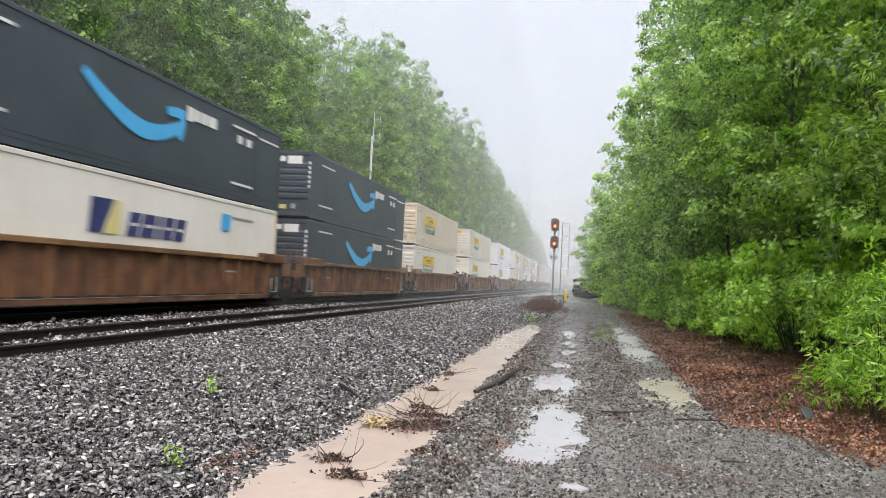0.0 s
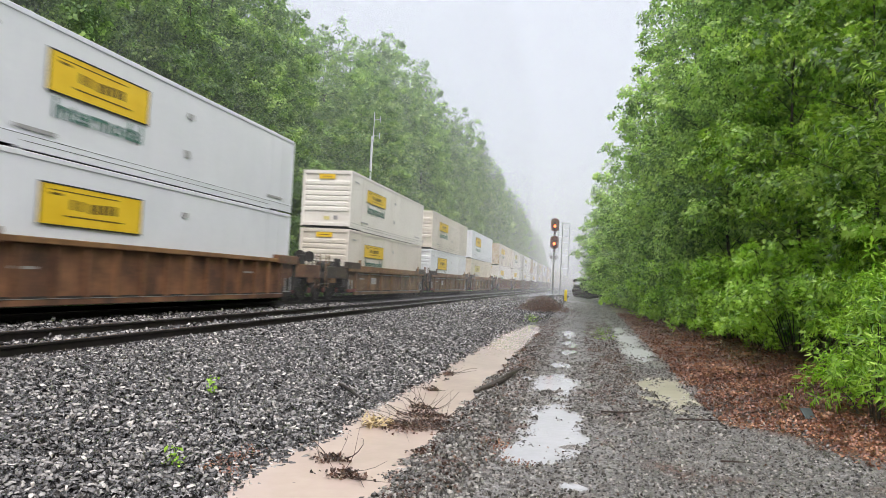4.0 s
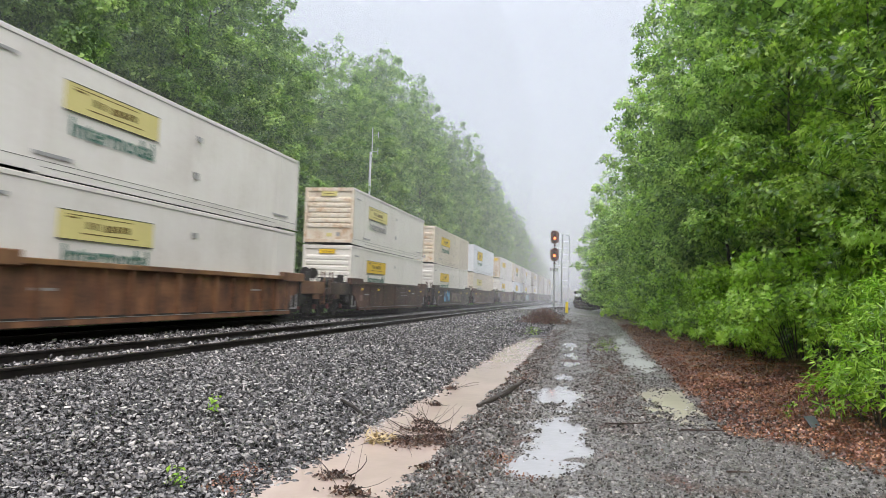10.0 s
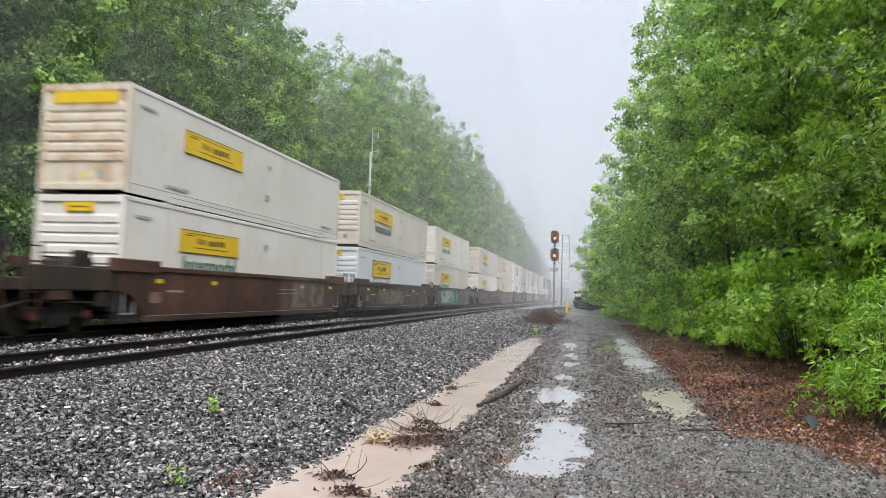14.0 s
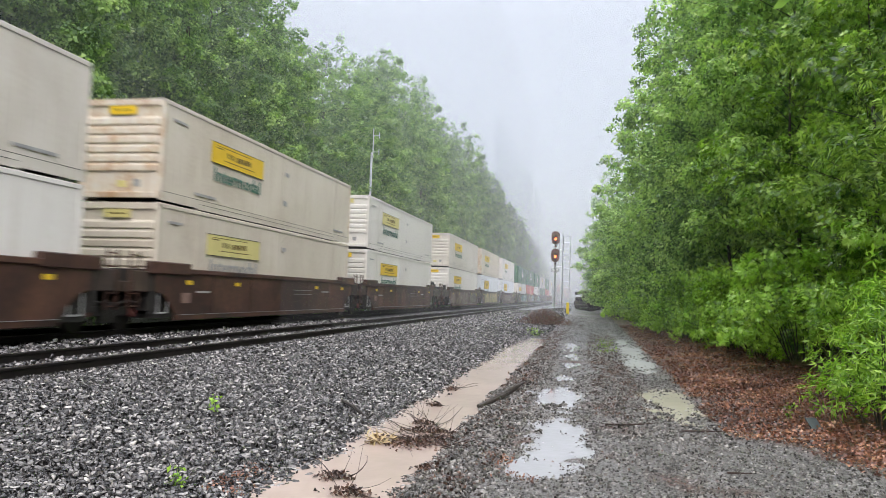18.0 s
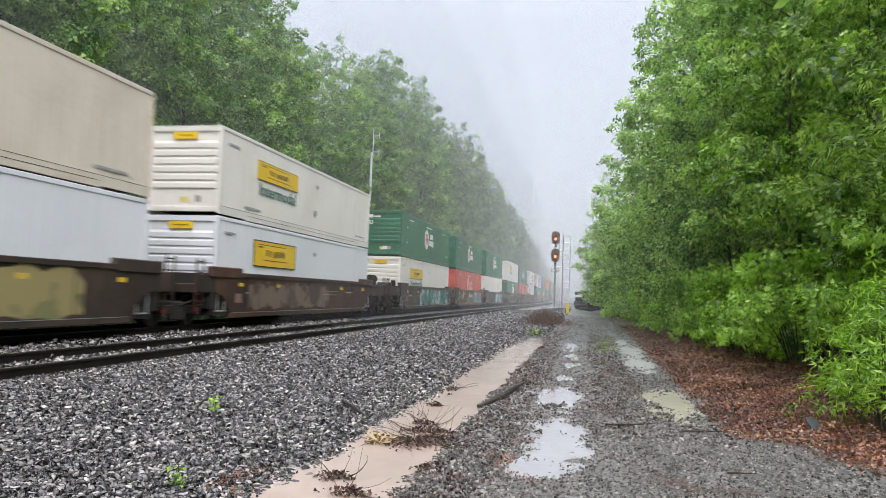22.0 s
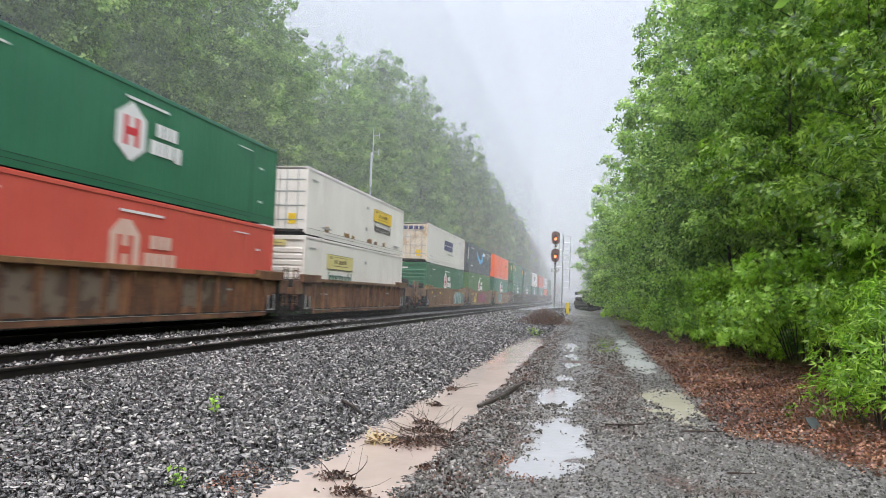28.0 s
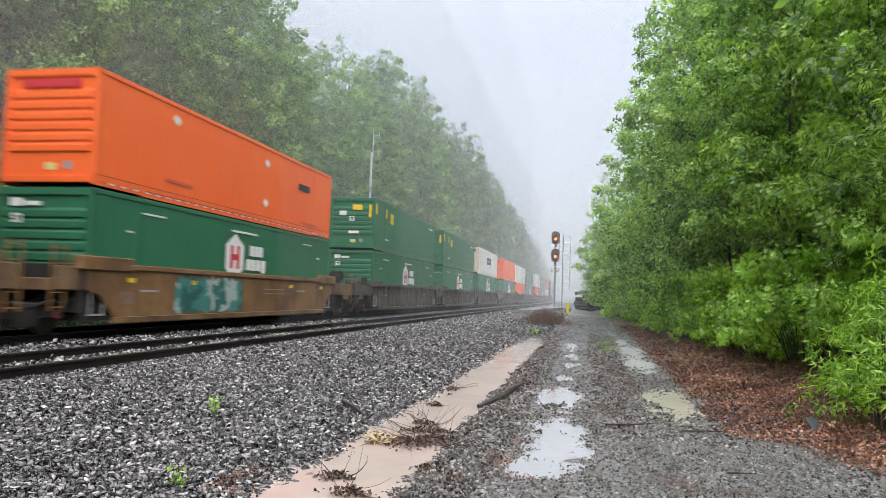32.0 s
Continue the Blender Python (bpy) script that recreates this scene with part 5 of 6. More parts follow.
def small_fixtures():
    root = tagged(new("antenna_mast"), "slender grey radio mast with two side antennas", "antenna mast")
    root.location = (-17.5, 56.4, 0)
    bm = bmesh.new()
    tube(bm, (0, 0, -0.1), (0, 0, 12.9), 0.11, 0.095, 10)
    part("pole", bm, MASTPAINT, root)
    bm = bmesh.new()
    tube(bm, (0.10, 0, 12.6), (0.10, 0, 14.9), 0.035, 0.03, 8)
    part("whip", bm, MASTPAINT, root)
    for z in (14.3, 12.95):
        bm = bmesh.new()
        tube(bm, (0.1, 0, z), (0.62, 0, z), 0.022, 0.022, 6)
        a = part("antenna_arm", bm, MASTPAINT, root)
        bm = bmesh.new()
        tube(bm, (0.60, 0, z - 0.25), (0.60, 0, z + 0.25), 0.03, 0.03, 6)
        part("dipole", bm, MASTPAINT, a)
    part("bracket", boxes([(-0.1, 0.14, -0.08, 0.08, 12.5, 12.62)]), GALV, root)
    z = ground_z(-1.75, 64)
    root = tagged(new("marker_post"), "short yellow plastic marker post beside the road", "marker post")
    root.location = (-1.75, 64, z)
    bm = bmesh.new()
    tube(bm, (0, 0, -0.05), (0, 0, 0.92), 0.12, 0.12, 12)
    part("post", bm, YPOST, root)
    bm = bmesh.new()
    tube(bm, (0, 0, 0.92), (0, 0, 0.99), 0.13, 0.08, 12)
    part("cap", bm, YPOST, root)
    rg = np.random.default_rng(51)
    root = tagged(new("log_pile"), "dark heap of old logs and roots at the road's end", "log pile")
    root.location = (0.0, 84, ground_z(0, 84))
    for i in range(17):
        bm = bmesh.new()
        a = Vector((rg.uniform(-1.6, 0.3), rg.uniform(-1.2, 1.2), 0.14 + 0.36 * (i // 3)))
        b = a + Vector((rg.uniform(1.2, 2.6), rg.uniform(-1.4, 1.4), rg.uniform(-0.2, 0.35)))
        r = rg.uniform(0.16, 0.32)
        path_tube(bm, [a, a.lerp(b, 0.5) + Vector((0, 0, 0.06)), b], [r, r * 0.95, r * 0.8], 8)
        part("log", bm, BARK, root, smooth=True)


# ---- train ----
D_V = (21.293, -0.0679, -0.002006, 0.0000506)


def run(t):
    return sum(c * t ** (i + 1) / (i + 1) for i, c in enumerate(D_V))


L2, W2, HC = 8.075, 1.295, 2.896
X_IN = 1.275


def plate(y0, y1, z0, z1, x=W2 + 0.004, t=0.006):
    return boxes([(x - t, x + t, y0, y1, z0, z1)])


def shell(paint, label, end_paint=None, doors=False):
    """A 53-foot container: origin at the middle of its underside, near end at -y."""
    c = tagged(new("shipping_container"), label, "container", "containers on the train")
    for sx, nm in ((1, "side_panel"), (-1, "side_panel")):
        bm = bmesh.new()
        # pressed sheet: shallow upright ribs
        ys, xs = [], []
        n = 46 if sx > 0 else 2
        if sx > 0:
            step = (2 * L2 - 0.24) / n
            for i in range(n):
                y = -L2 + 0.12 + i * step
                ys += [y, y + step * 0.62, y + step * 0.72, y + step * 0.90]
                xs += [X_IN, X_IN, X_IN - 0.012, X_IN - 0.012]
            ys.append(L2 - 0.12)
            xs.append(X_IN)
        else:
            ys, xs = [-L2 + 0.12, L2 - 0.12], [X_IN, X_IN]
        lo = [bm.verts.new((sx * x, y, 0.30)) for x, y in zip(xs, ys)]
        hi = [bm.verts.new((sx * x, y, HC - 0.13)) for x, y in zip(xs, ys)]
        for i in range(len(lo) - 1):
            f = (lo[i], lo[i + 1], hi[i + 1], hi[i])
            bm.faces.new(f if sx > 0 else f[::-1])
        part(nm, bm, paint, c)
        a, b = sorted((sx * (W2 - 0.06), sx * W2))
        part("top_rail", boxes([(a, b, -L2, L2, HC - 0.135, HC - 0.012)], 0.012), paint, c)
        part("bottom_rail", boxes([(a, b, -L2, L2, 0.045, 0.305), (a, b, -6.0, 6.0, 0.012, 0.045)]), paint, c)
        if sx > 0:
            # thin black strips stand in for the shade in the rail's grooves
            part("rail_groove", boxes([(W2 - 0.005, W2 + 0.003, -6.0, 6.0, 0.165, 0.178)]), BLACK, c)
            part("rail_groove", boxes([(W2 - 0.005, W2 + 0.003, -L2 + 0.15, L2 - 0.15, 0.296, 0.308)]), BLACK, c)
    part("roof", boxes([(-W2 + 0.05, W2 - 0.05, -L2 + 0.02, L2 - 0.02, HC - 0.06, HC - 0.02)]), paint, c)
    part("floor", boxes([(-W2 + 0.05, W2 - 0.05, -L2 + 0.02, L2 - 0.02, 0.14, 0.24)]), GRIME, c)
    post = bpy.data.meshes.new("corner_post")
    bm = boxes([(-0.07, 0.07, -0.07, 0.07, 0.10, HC - 0.012)], 0.014)
    bm.to_mesh(post)
    bm.free()
    cast = bpy.data.meshes.new("corner_casting")
    bm = boxes([(-0.085, 0.085, -0.09, 0.09, 0.0, 0.118)], 0.012)
    bm.to_mesh(cast)
    bm.free()
    for sx in (-1, 1):
        for sy in (-1, 1):
            p = link("corner_post", post, end_paint or paint, c)
            p.location = (sx * (W2 - 0.07), sy * (L2 - 0.07), 0)
            for z in (0.0, HC - 0.118):
                q = link("corner_casting", cast, paint if z else GRIME, c)
                q.location = (sx * (W2 - 0.083), sy * 6.05, z)
        if sx > 0:
            for sy in (-1, 1):
                part("side_post", boxes([(W2 - 0.03, W2 - 0.012, sy * 6.05 - 0.09, sy * 6.05 + 0.09, 0.3, HC - 0.13)]), paint, c)
    ep = end_paint or paint
    part("end_panel", boxes([(-W2 + 0.13, W2 - 0.13, L2 - 0.05, L2 - 0.03, 0.12, HC - 0.1)]), paint, c)
    if doors:
        for s in (-1, 1):
            a, b = sorted((s * 0.015, s * (W2 - 0.13)))
            d = part("door", boxes([(a, b, -L2 + 0.03, -L2 + 0.07, 0.16, HC - 0.13)], 0.008), ep, c)
            for k in (0.35, 0.85):
                bm = bmesh.new()
                tube(bm, (s * k, -L2 + 0.005, 0.2), (s * k, -L2 + 0.005, HC - 0.16), 0.02, 0.02, 8)
                part("lock_rod", bm, GALV, d)
            part("hinge_band", boxes([(a, b, -L2 + 0.018, -L2 + 0.032, z, z + 0.05) for z in (0.6, 1.2, 1.8, 2.3)]), GALV, d)
        part("warning_label", boxes([(0.45, 0.8, -L2 + 0.02, -L2 + 0.032, 0.45, 0.9)]), YELLOW, c)
    else:
        part("end_panel", boxes([(-W2 + 0.13, W2 - 0.13, -L2 + 0.06, -L2 + 0.10, 0.12, HC - 0.1)]), ep, c)
        for i in range(6):
            z = 0.86 + i * 0.262
            bm = bmesh.new()
            prism(bm, [(-L2 + 0.06, z - 0.004), (-L2 + 0.012, z), (-L2 + 0.012, z + 0.15), (-L2 + 0.06, z + 0.225)], -W2 + 0.17, W2 - 0.17)
            part("end_rib", bm, ep, c)
        part("end_placard", boxes([(0.42, 0.62, -L2 + 0.045, -L2 + 0.065, 0.42, 0.62)]), GREYTXT, c)
        part("end_placard", boxes([(-0.1, 0.2, -L2 + 0.045, -L2 + 0.065, 0.40, 0.58)]), YFADED, c)
        part("end_header", boxes([(-W2 + 0.13, W2 - 0.13, -L2, -L2 + 0.08, HC - 0.2, HC - 0.02)], 0.01), ep, c)
        part("end_sill", boxes([(-W2 + 0.13, W2 - 0.13, -L2, -L2 + 0.08, 0.1, 0.26)], 0.01), ep, c)
    return c


def yy(a):
    return a - L2


def sign(c, y0, y1, z0, z1, face, frame_on=False, word=True, wordmat=None, end_sign=True, name_bars=SIGNPRINT):
    s = part("sign", plate(yy(y0), yy(y1), z0, z1), face, c, "yellow rectangular sign board")
    t = 0.035 if frame_on else 0.014
    part("sign_border", boxes([(W2 - 0.002, W2 + 0.016, yy(y0), yy(y1), z0 - t, z0), (W2 - 0.002, W2 + 0.016, yy(y0), yy(y1), z1, z1 + t)] + ([(W2 - 0.002, W2 + 0.016, yy(y0) - t, yy(y0), z0 - t, z1 + t), (W2 - 0.002, W2 + 0.016, yy(y1), yy(y1) + t, z0 - t, z1 + t)] if frame_on else [])), BLACK, s)
    w, h = y1 - y0, z1 - z0
    rows = []
    for a, b in ((0.27, 0.31), (0.345, 0.385), (0.44, 0.485), (0.50, 0.545), (0.56, 0.605), (0.62, 0.66), (0.675, 0.72)):
        k = 0.06 * (a * 37 % 1)
        rows.append((W2 + 0.008, W2 + 0.0135, yy(y0 + a * w), yy(y0 + b * w), z0 + (0.36 + k) * h, z0 + (0.62 + k) * h))
    rows += [(W2 + 0.008, W2 + 0.0135, yy(y0 + 0.22 * w), yy(y0 + 0.80 * w), z0 + 0.22 * h, z0 + 0.26 * h), (W2 + 0.008, W2 + 0.0135, yy(y0 + 0.08 * w), yy(y0 + 0.19 * w), z0 + 0.74 * h, z0 + 0.80 * h), (W2 + 0.008, W2 + 0.0135, yy(y0 + 0.08 * w), yy(y0 + 0.74 * w), z0 + 0.85 * h, z0 + 0.88 * h)]
    part("sign_print", boxes(rows), name_bars, s)
    if word:
        t = link("lettering", lettering("Intermodal", 0.38, (wordmat or DKGREEN).name), wordmat or DKGREEN, c)
        me = t.data
        wid = max(v.co.x for v in me.vertices)
        k = (w - 0.35) / wid
        t.matrix_basis = Matrix(((0, 0, 1, W2 + 0.006), (k, 0, 0, yy(y0 + 0.18)), (0, 1.15, 0, z0 - 0.56), (0, 0, 0, 1)))
    if end_sign:
        e = part("end_sign", boxes([(-0.42, 0.42, -L2 - 0.012, -L2 + 0.004, 2.45, 2.68)]), face, c)
        part("end_print", boxes([(-0.26, 0.26, -L2 - 0.017, -L2 - 0.011, 2.55, 2.58)]), name_bars, e)


def end_labels(c, col, rows):
    for x0, x1, z0, z1 in rows:
        part("end_label", boxes([(x0, x1, -L2 - 0.008, -L2 + 0.004, z0, z1)]), col, c)


def small_marks(c, col, rows):
    for y0, y1, z0, z1 in rows:
        part("marking", plate(yy(y0), yy(y1), z0, z1, W2 + 0.002, 0.006), col, c)


def c_box(paint, label, face, low=False, frame_on=False, word=True, wordmat=None, rev=False, end_paint=None, doors=False, wide_end=False):
    c = shell(paint, label, end_paint, doors)
    z0, z1 = (1.60, 2.25) if not frame_on else (1.42, 2.30)
    y0, y1 = (9.6, 13.2) if rev else (2.65, 6.3)
    sign(c, y0, y1, z0, z1, face, frame_on, word, wordmat, not wide_end and not doors)
    if wide_end:
        part("end_sign", boxes([(-0.95, 0.95, -L2 - 0.012, -L2 + 0.004, 2.36, 2.68)]), face, c)
    if rev:
        for y, wd, h in ((2.2, 0.5, 0.35), (4.9, 0.7, 0.3), (6.0, 0.4, 0.2), (8.6, 0.8, 0.32), (9.9, 0.5, 0.22), (11.6, 0.4, 0.3)):
            bm = bmesh.new()
            n = 9
            top = [(yy(y) + wd * k / n, 0.34 + 0.7 * h * abs(math.sin(k * 1.7 + y))) for k in range(n + 1)]
            prism(bm, [(yy(y), 0.30)] + top + [(yy(y) + wd, 0.30)], W2 - 0.022, W2 + 0.004)
            part("rust_scrape", bm, OCHRE, c, "rust-brown scrape")
    small_marks(c, GREYTXT, [(1.8, 3.0, 0.42, 0.5), (13.9, 15.2, 0.46, 0.53), (8.2, 8.5, 0.9, 1.1), (8.3, 8.6, 2.05, 2.2), (0.5, 1.2, 2.35, 2.42)])
    return c


def c_navy(label):
    c = shell(NAVY, label)
    bm = bmesh.new()
    # curved stroke with an arrow head
    up, dn = [], []
    for i in range(25):
        u = i / 24
        y = 5.0 + 4.15 * u
        z = 1.27 + (0.92 * (1 - u / 0.62) ** 1.7 if u < 0.62 else 0.42 * ((u - 0.62) / 0.38) ** 1.8)
        w = 0.06 + 0.17 * math.sin(math.pi * min(1.0, 0.06 + 0.72 * u)) ** 0.9
        up.append((yy(y + (0.10 * (1 - u))), z + w))
        dn.append((yy(y - 0.05 * (1 - u)), z - w))
    prism(bm, dn + up[::-1], W2 + 0.002, W2 + 0.012)
    part("arrow_stroke", bm, BLUE, c, "light blue curved arrow mark")
    bm = bmesh.new()
    prism(bm, [(yy(8.45), 2.12), (yy(8.95), 2.22), (yy(9.38), 2.20), (yy(9.42), 1.75), (yy(9.26), 1.30), (yy(9.05), 1.36), (yy(9.14), 1.94), (yy(8.50), 1.90)], W2 + 0.003, W2 + 0.014)
    part("arrow_head", bm, BLUE, c)
    for a, b, z0, z1 in ((9.5, 9.85, 1.98, 2.40), (9.9, 10.2, 2.05, 2.38), (10.28, 10.62, 2.05, 2.38), (10.7, 11.2, 2.05, 2.38)):
        part("name_mark", plate(yy(a), yy(b), z0, z1), WHITE, c)
    small_marks(c, WHITE, [(12.3, 14.0, 2.40, 2.48), (14.25, 15.9, 2.35, 2.42), (12.65, 13.0, 1.92, 2.18), (13.3, 13.65, 1.92, 2.18), (12.35, 13.9, 0.52, 0.60), (1.2, 2.9, 2.42, 2.49), (1.1, 2.8, 0.64, 0.71)])
    end_labels(c, WHITE, [(-0.9, 0.1, 2.42, 2.64), (0.2, 0.85, 2.32, 2.66), (-0.9, -0.3, 2.18, 2.26)])
    tagged(part("post_print", boxes([(W2 - 0.12, W2 - 0.04, -L2 - 0.006, -L2 + 0.004, 1.3 + 0.2 * i, 1.42 + 0.2 * i) for i in range(6)]), WHITE, c), kind="stuff")
    return c


def hexagon(c, y, z, h, w, cap, face):
    bm = bmesh.new()
    if cap:
        prism(bm, [(y - w, z - h), (y + w, z - h), (y + w, z + h * 0.55), (y + w * 0.35, z + h), (y - w * 0.35, z + h), (y - w, z + h * 0.55)], W2, W2 + 0.010)
    else:
        prism(bm, [(y - w, z - h * 0.5), (y, z - h), (y + w, z - h * 0.5), (y + w, z + h * 0.5), (y, z + h), (y - w, z + h * 0.5)], W2, W2 + 0.010)
    part("emblem", bm, face, c, "pale emblem plate")
    return c


def c_hub(paint, label, low, inner):
    c = shell(paint, label)
    z = 1.62
    pale = PALEPINK if low and paint is RED else WHITE
    z -= 0.14 if paint is RED else 0.0
    hexagon(c, yy(7.25), z, 0.78, 0.62, paint is RED, pale)
    part("emblem_mark", boxes([(W2 + 0.008, W2 + 0.016, yy(6.92), yy(7.12), z - 0.38, z + 0.38), (W2 + 0.008, W2 + 0.016, yy(7.38), yy(7.58), z - 0.38, z + 0.38), (W2 + 0.008, W2 + 0.016, yy(7.12), yy(7.38), z - 0.1, z + 0.1)]), inner, c)
    for a, b, z0, z1 in ((8.35, 8.65, 1.72, 2.08), (8.72, 9.0, 1.72, 2.08), (9.05, 9.35, 1.72, 2.08), (8.1, 8.45, 1.22, 1.6), (8.5, 8.8, 1.22, 1.6), (8.86, 9.2, 1.22, 1.6), (9.28, 9.6, 1.15, 1.6)):
        part("name_mark", plate(yy(a), yy(b), z0 - 1.62 + z, z1 - 1.62 + z), pale, c)
    small_marks(c, WHITE, [(7.0, 8.9, 2.45, 2.52), (2.0, 3.1, 2.46, 2.51), (14.7, 15.0, 0.74, 0.82), (14.7, 15.0, 1.94, 2.01), (1.4, 1.65, 0.94, 1.01), (1.4, 1.65, 1.93, 1.98), (13.1, 14.1, 2.46, 2.50)])
    end_labels(c, WHITE, [(-0.95, -0.6, 2.42, 2.62), (-0.55, -0.1, 2.44, 2.54), (0.1, 0.4, 0.42, 0.62)])
    t = link("lettering", lettering("53", 0.22), WHITE, c)
    t.matrix_basis = Matrix(((1, 0, 0, -0.9), (0, 0, -1, -L2 - 0.004), (0, 1, 0, 2.02), (0, 0, 0, 1)))
    return c


def c_swift(label, logo):
    """White dry van with slanted dark blue name marks."""
    c = shell(OFFWHITE, label, RUSTEND, True)
    z, h, y, k = (1.35, 0.62, 7.0, 0.60) if logo else (1.30, 0.80, 6.3, 0.86)
    for i, w in enumerate((0.8, 1.0, 0.35, 0.8, 0.85)):
        bm = bmesh.new()
        a, b = yy(y), yy(y + w * k)
        prism(bm, [(a, z), (b, z), (b + 0.14, z + h), (a + 0.14, z + h)], W2, W2 + 0.009)
        part("name_mark", bm, DKBLUE, c)
        part("name_mark_cut", boxes([(W2 + 0.008, W2 + 0.012, a + w * k * 0.35, b - 0.02, z + h * 0.42, z + h * 0.56)]), OFFWHITE, c)
        y += w * k + 0.10
    if logo:
        bm = bmesh.new()
        prism(bm, [(yy(5.55), z), (yy(6.05), z), (yy(6.45), z + 0.85), (yy(5.6), z + 0.85)], W2, W2 + 0.009)
        part("logo", bm, DKBLUE, c)
        bm = bmesh.new()
        prism(bm, [(yy(6.1), z), (yy(6.7), z), (yy(6.7), z + 0.85), (yy(6.5), z + 0.85)], W2, W2 + 0.009)
        part("logo", bm, YFADED, c)
        part("blue_label", plate(yy(11.9), yy(12.5), 1.85, 2.4), BLUE, c)
    for i in range(5):
        part("end_name_mark", boxes([(-0.95 + i * 0.4, -0.65 + i * 0.4, -L2 - 0.006, -L2 + 0.03, 2.4, 2.66)]), DKBLUE, c)
    small_marks(c, GREYTXT, [(12.6, 14.2, 2.3, 2.36), (8.0, 10.2, 0.95, 1.05), (1.0, 2.0, 0.5, 0.56)])
    return c


def c_orange(label):
    c = shell(ORANGE, label)
    small_marks(c, BLACK, [(12.4, 13.6, 1.75, 2.0)])
    small_marks(c, RED, [(12.9, 14.5, 0.4, 0.48), (3.0, 4.4, 0.6, 0.68)])
    part("red_tape", boxes([(W2 + 0.001, W2 + 0.007, yy(0.3 + i * 0.5), yy(0.55 + i * 0.5), 0.115, 0.15) for i in range(31)]), REDMARK, c)
    part("white_tape", boxes([(W2 + 0.001, W2 + 0.007, yy(0.55 + i * 0.5), yy(0.8 + i * 0.5), 0.115, 0.15) for i in range(31)]), WHITE, c)
    bm = bmesh.new()
    for y, z in ((9.4, 2.25), (9.4, 0.8), (3.4, 2.4)):
        prism(bm, [(yy(y) - 0.2, z), (yy(y), z - 0.16), (yy(y) + 0.2, z), (yy(y), z + 0.16)], W2, W2 + 0.01)
    part("placard", bm, WHITE, c)
    end_labels(c, REDMARK, [(-0.8, 0.8, 2.42, 2.62)])
    return c


def c_green_plain(label):
    c = shell(GREEN, label)
    small_marks(c, YELLOW, [(3.2, 3.9, 1.75, 2.35), (2.2, 2.45, 2.0, 2.5), (0.15, 0.45, 2.0, 2.6)])
    small_marks(c, WHITE, [(2.2, 2.9, 0.7, 0.78), (13.8, 15.0, 2.4, 2.48)])
    end_labels(c, YELLOW, [(0.0, 0.55, 2.2, 2.5), (0.95, 1.1, 1.8, 2.5)])
    t = link("lettering", lettering("53", 0.24), WHITE, c)
    t.matrix_basis = Matrix(((1, 0, 0, -0.2), (0, 0, -1, -L2 - 0.004), (0, 1, 0, 1.6), (0, 0, 0, 1)))
    end_labels(c, WHITE, [(-0.75, -0.35, 1.9, 2.15), (-0.2, 0.4, 0.9, 1.05)])
    return c


KINDS = {
    "C": lambda: c_box(CREAM, "cream steel container with yellow sign board on a train", YELLOW),
    "c": lambda: c_box(TAN, "cream container with rust-stained end and yellow sign", YELLOW, end_paint=RUSTEND),
    "F": lambda: c_box(TAN, "cream container with faded pale yellow sign board", YFADED, wordmat=GREYTXT),
    "B": lambda: c_box(OFFWHITE, "off-white steel container with yellow sign board", YELLOW),
    "b": lambda: c_box(OFFWHITE, "off-white container with a wide yellow end sign", YELLOW, word=False, wide_end=True, end_paint=RUSTEND),
    "f": lambda: c_box(OFFWHITE, "off-white container with a faded yellow sign board", YFADED),
    "S": lambda: c_box(SILVER, "cool white container with a black-framed yellow sign", YELLOW, frame_on=True),
    "s": lambda: c_box(SILVER, "cool white container, black-framed sign without lettering below", YELLOW, frame_on=True, word=False),
    "V": lambda: c_box(OFFWHITE, "off-white container, scraped along its base, doors facing", YELLOW, rev=True, doors=True, wordmat=BLACK),
    "N": lambda: c_navy("dark navy container with a light blue curved arrow"),
    "W": lambda: c_swift("white container with a blue and yellow logo", True),
    "w": lambda: c_swift("white container with slanted dark blue name marks", False),
    "q": lambda: c_box(OFFWHITE, "off-white container, faded sign and rust-stained end", YFADED, wordmat=GREYTXT, end_paint=RUSTEND),
    "G": lambda: c_hub(GREEN, "dark green container with a white and red emblem", False, REDMARK),
    "H": lambda: c_hub(OLIVE, "olive green container with a white emblem", True, REDMARK),
    "R": lambda: c_hub(RED, "red container with a white emblem", True, RED),
    "O": lambda: c_orange("bright orange steel container with small dark marks"),
    "E": lambda: c_green_plain("dark green container with small yellow panels"),
    "P": lambda: shell(OFFWHITE, "plain white steel container on the train"),
}

CAR_LABEL = {"r": "rusty ochre ribbed railway well car", "o": "ochre well car with a deep top chord and posts", "p": "ochre smooth-sided well car with spray-painted lettering",
             "m": "maroon smooth-sided railway well car", "d": "dark brown smooth-sided railway well car", "n": "rust-brown smooth-sided well car with painted patches",
             "g": "grimy grey-brown ribbed railway well car"}
CAR_PAINT = {"r": RUST, "o": OCHRE, "p": OCHRE, "m": MAROON, "d": DKBROWN, "n": BROWN, "g": GREYCAR}


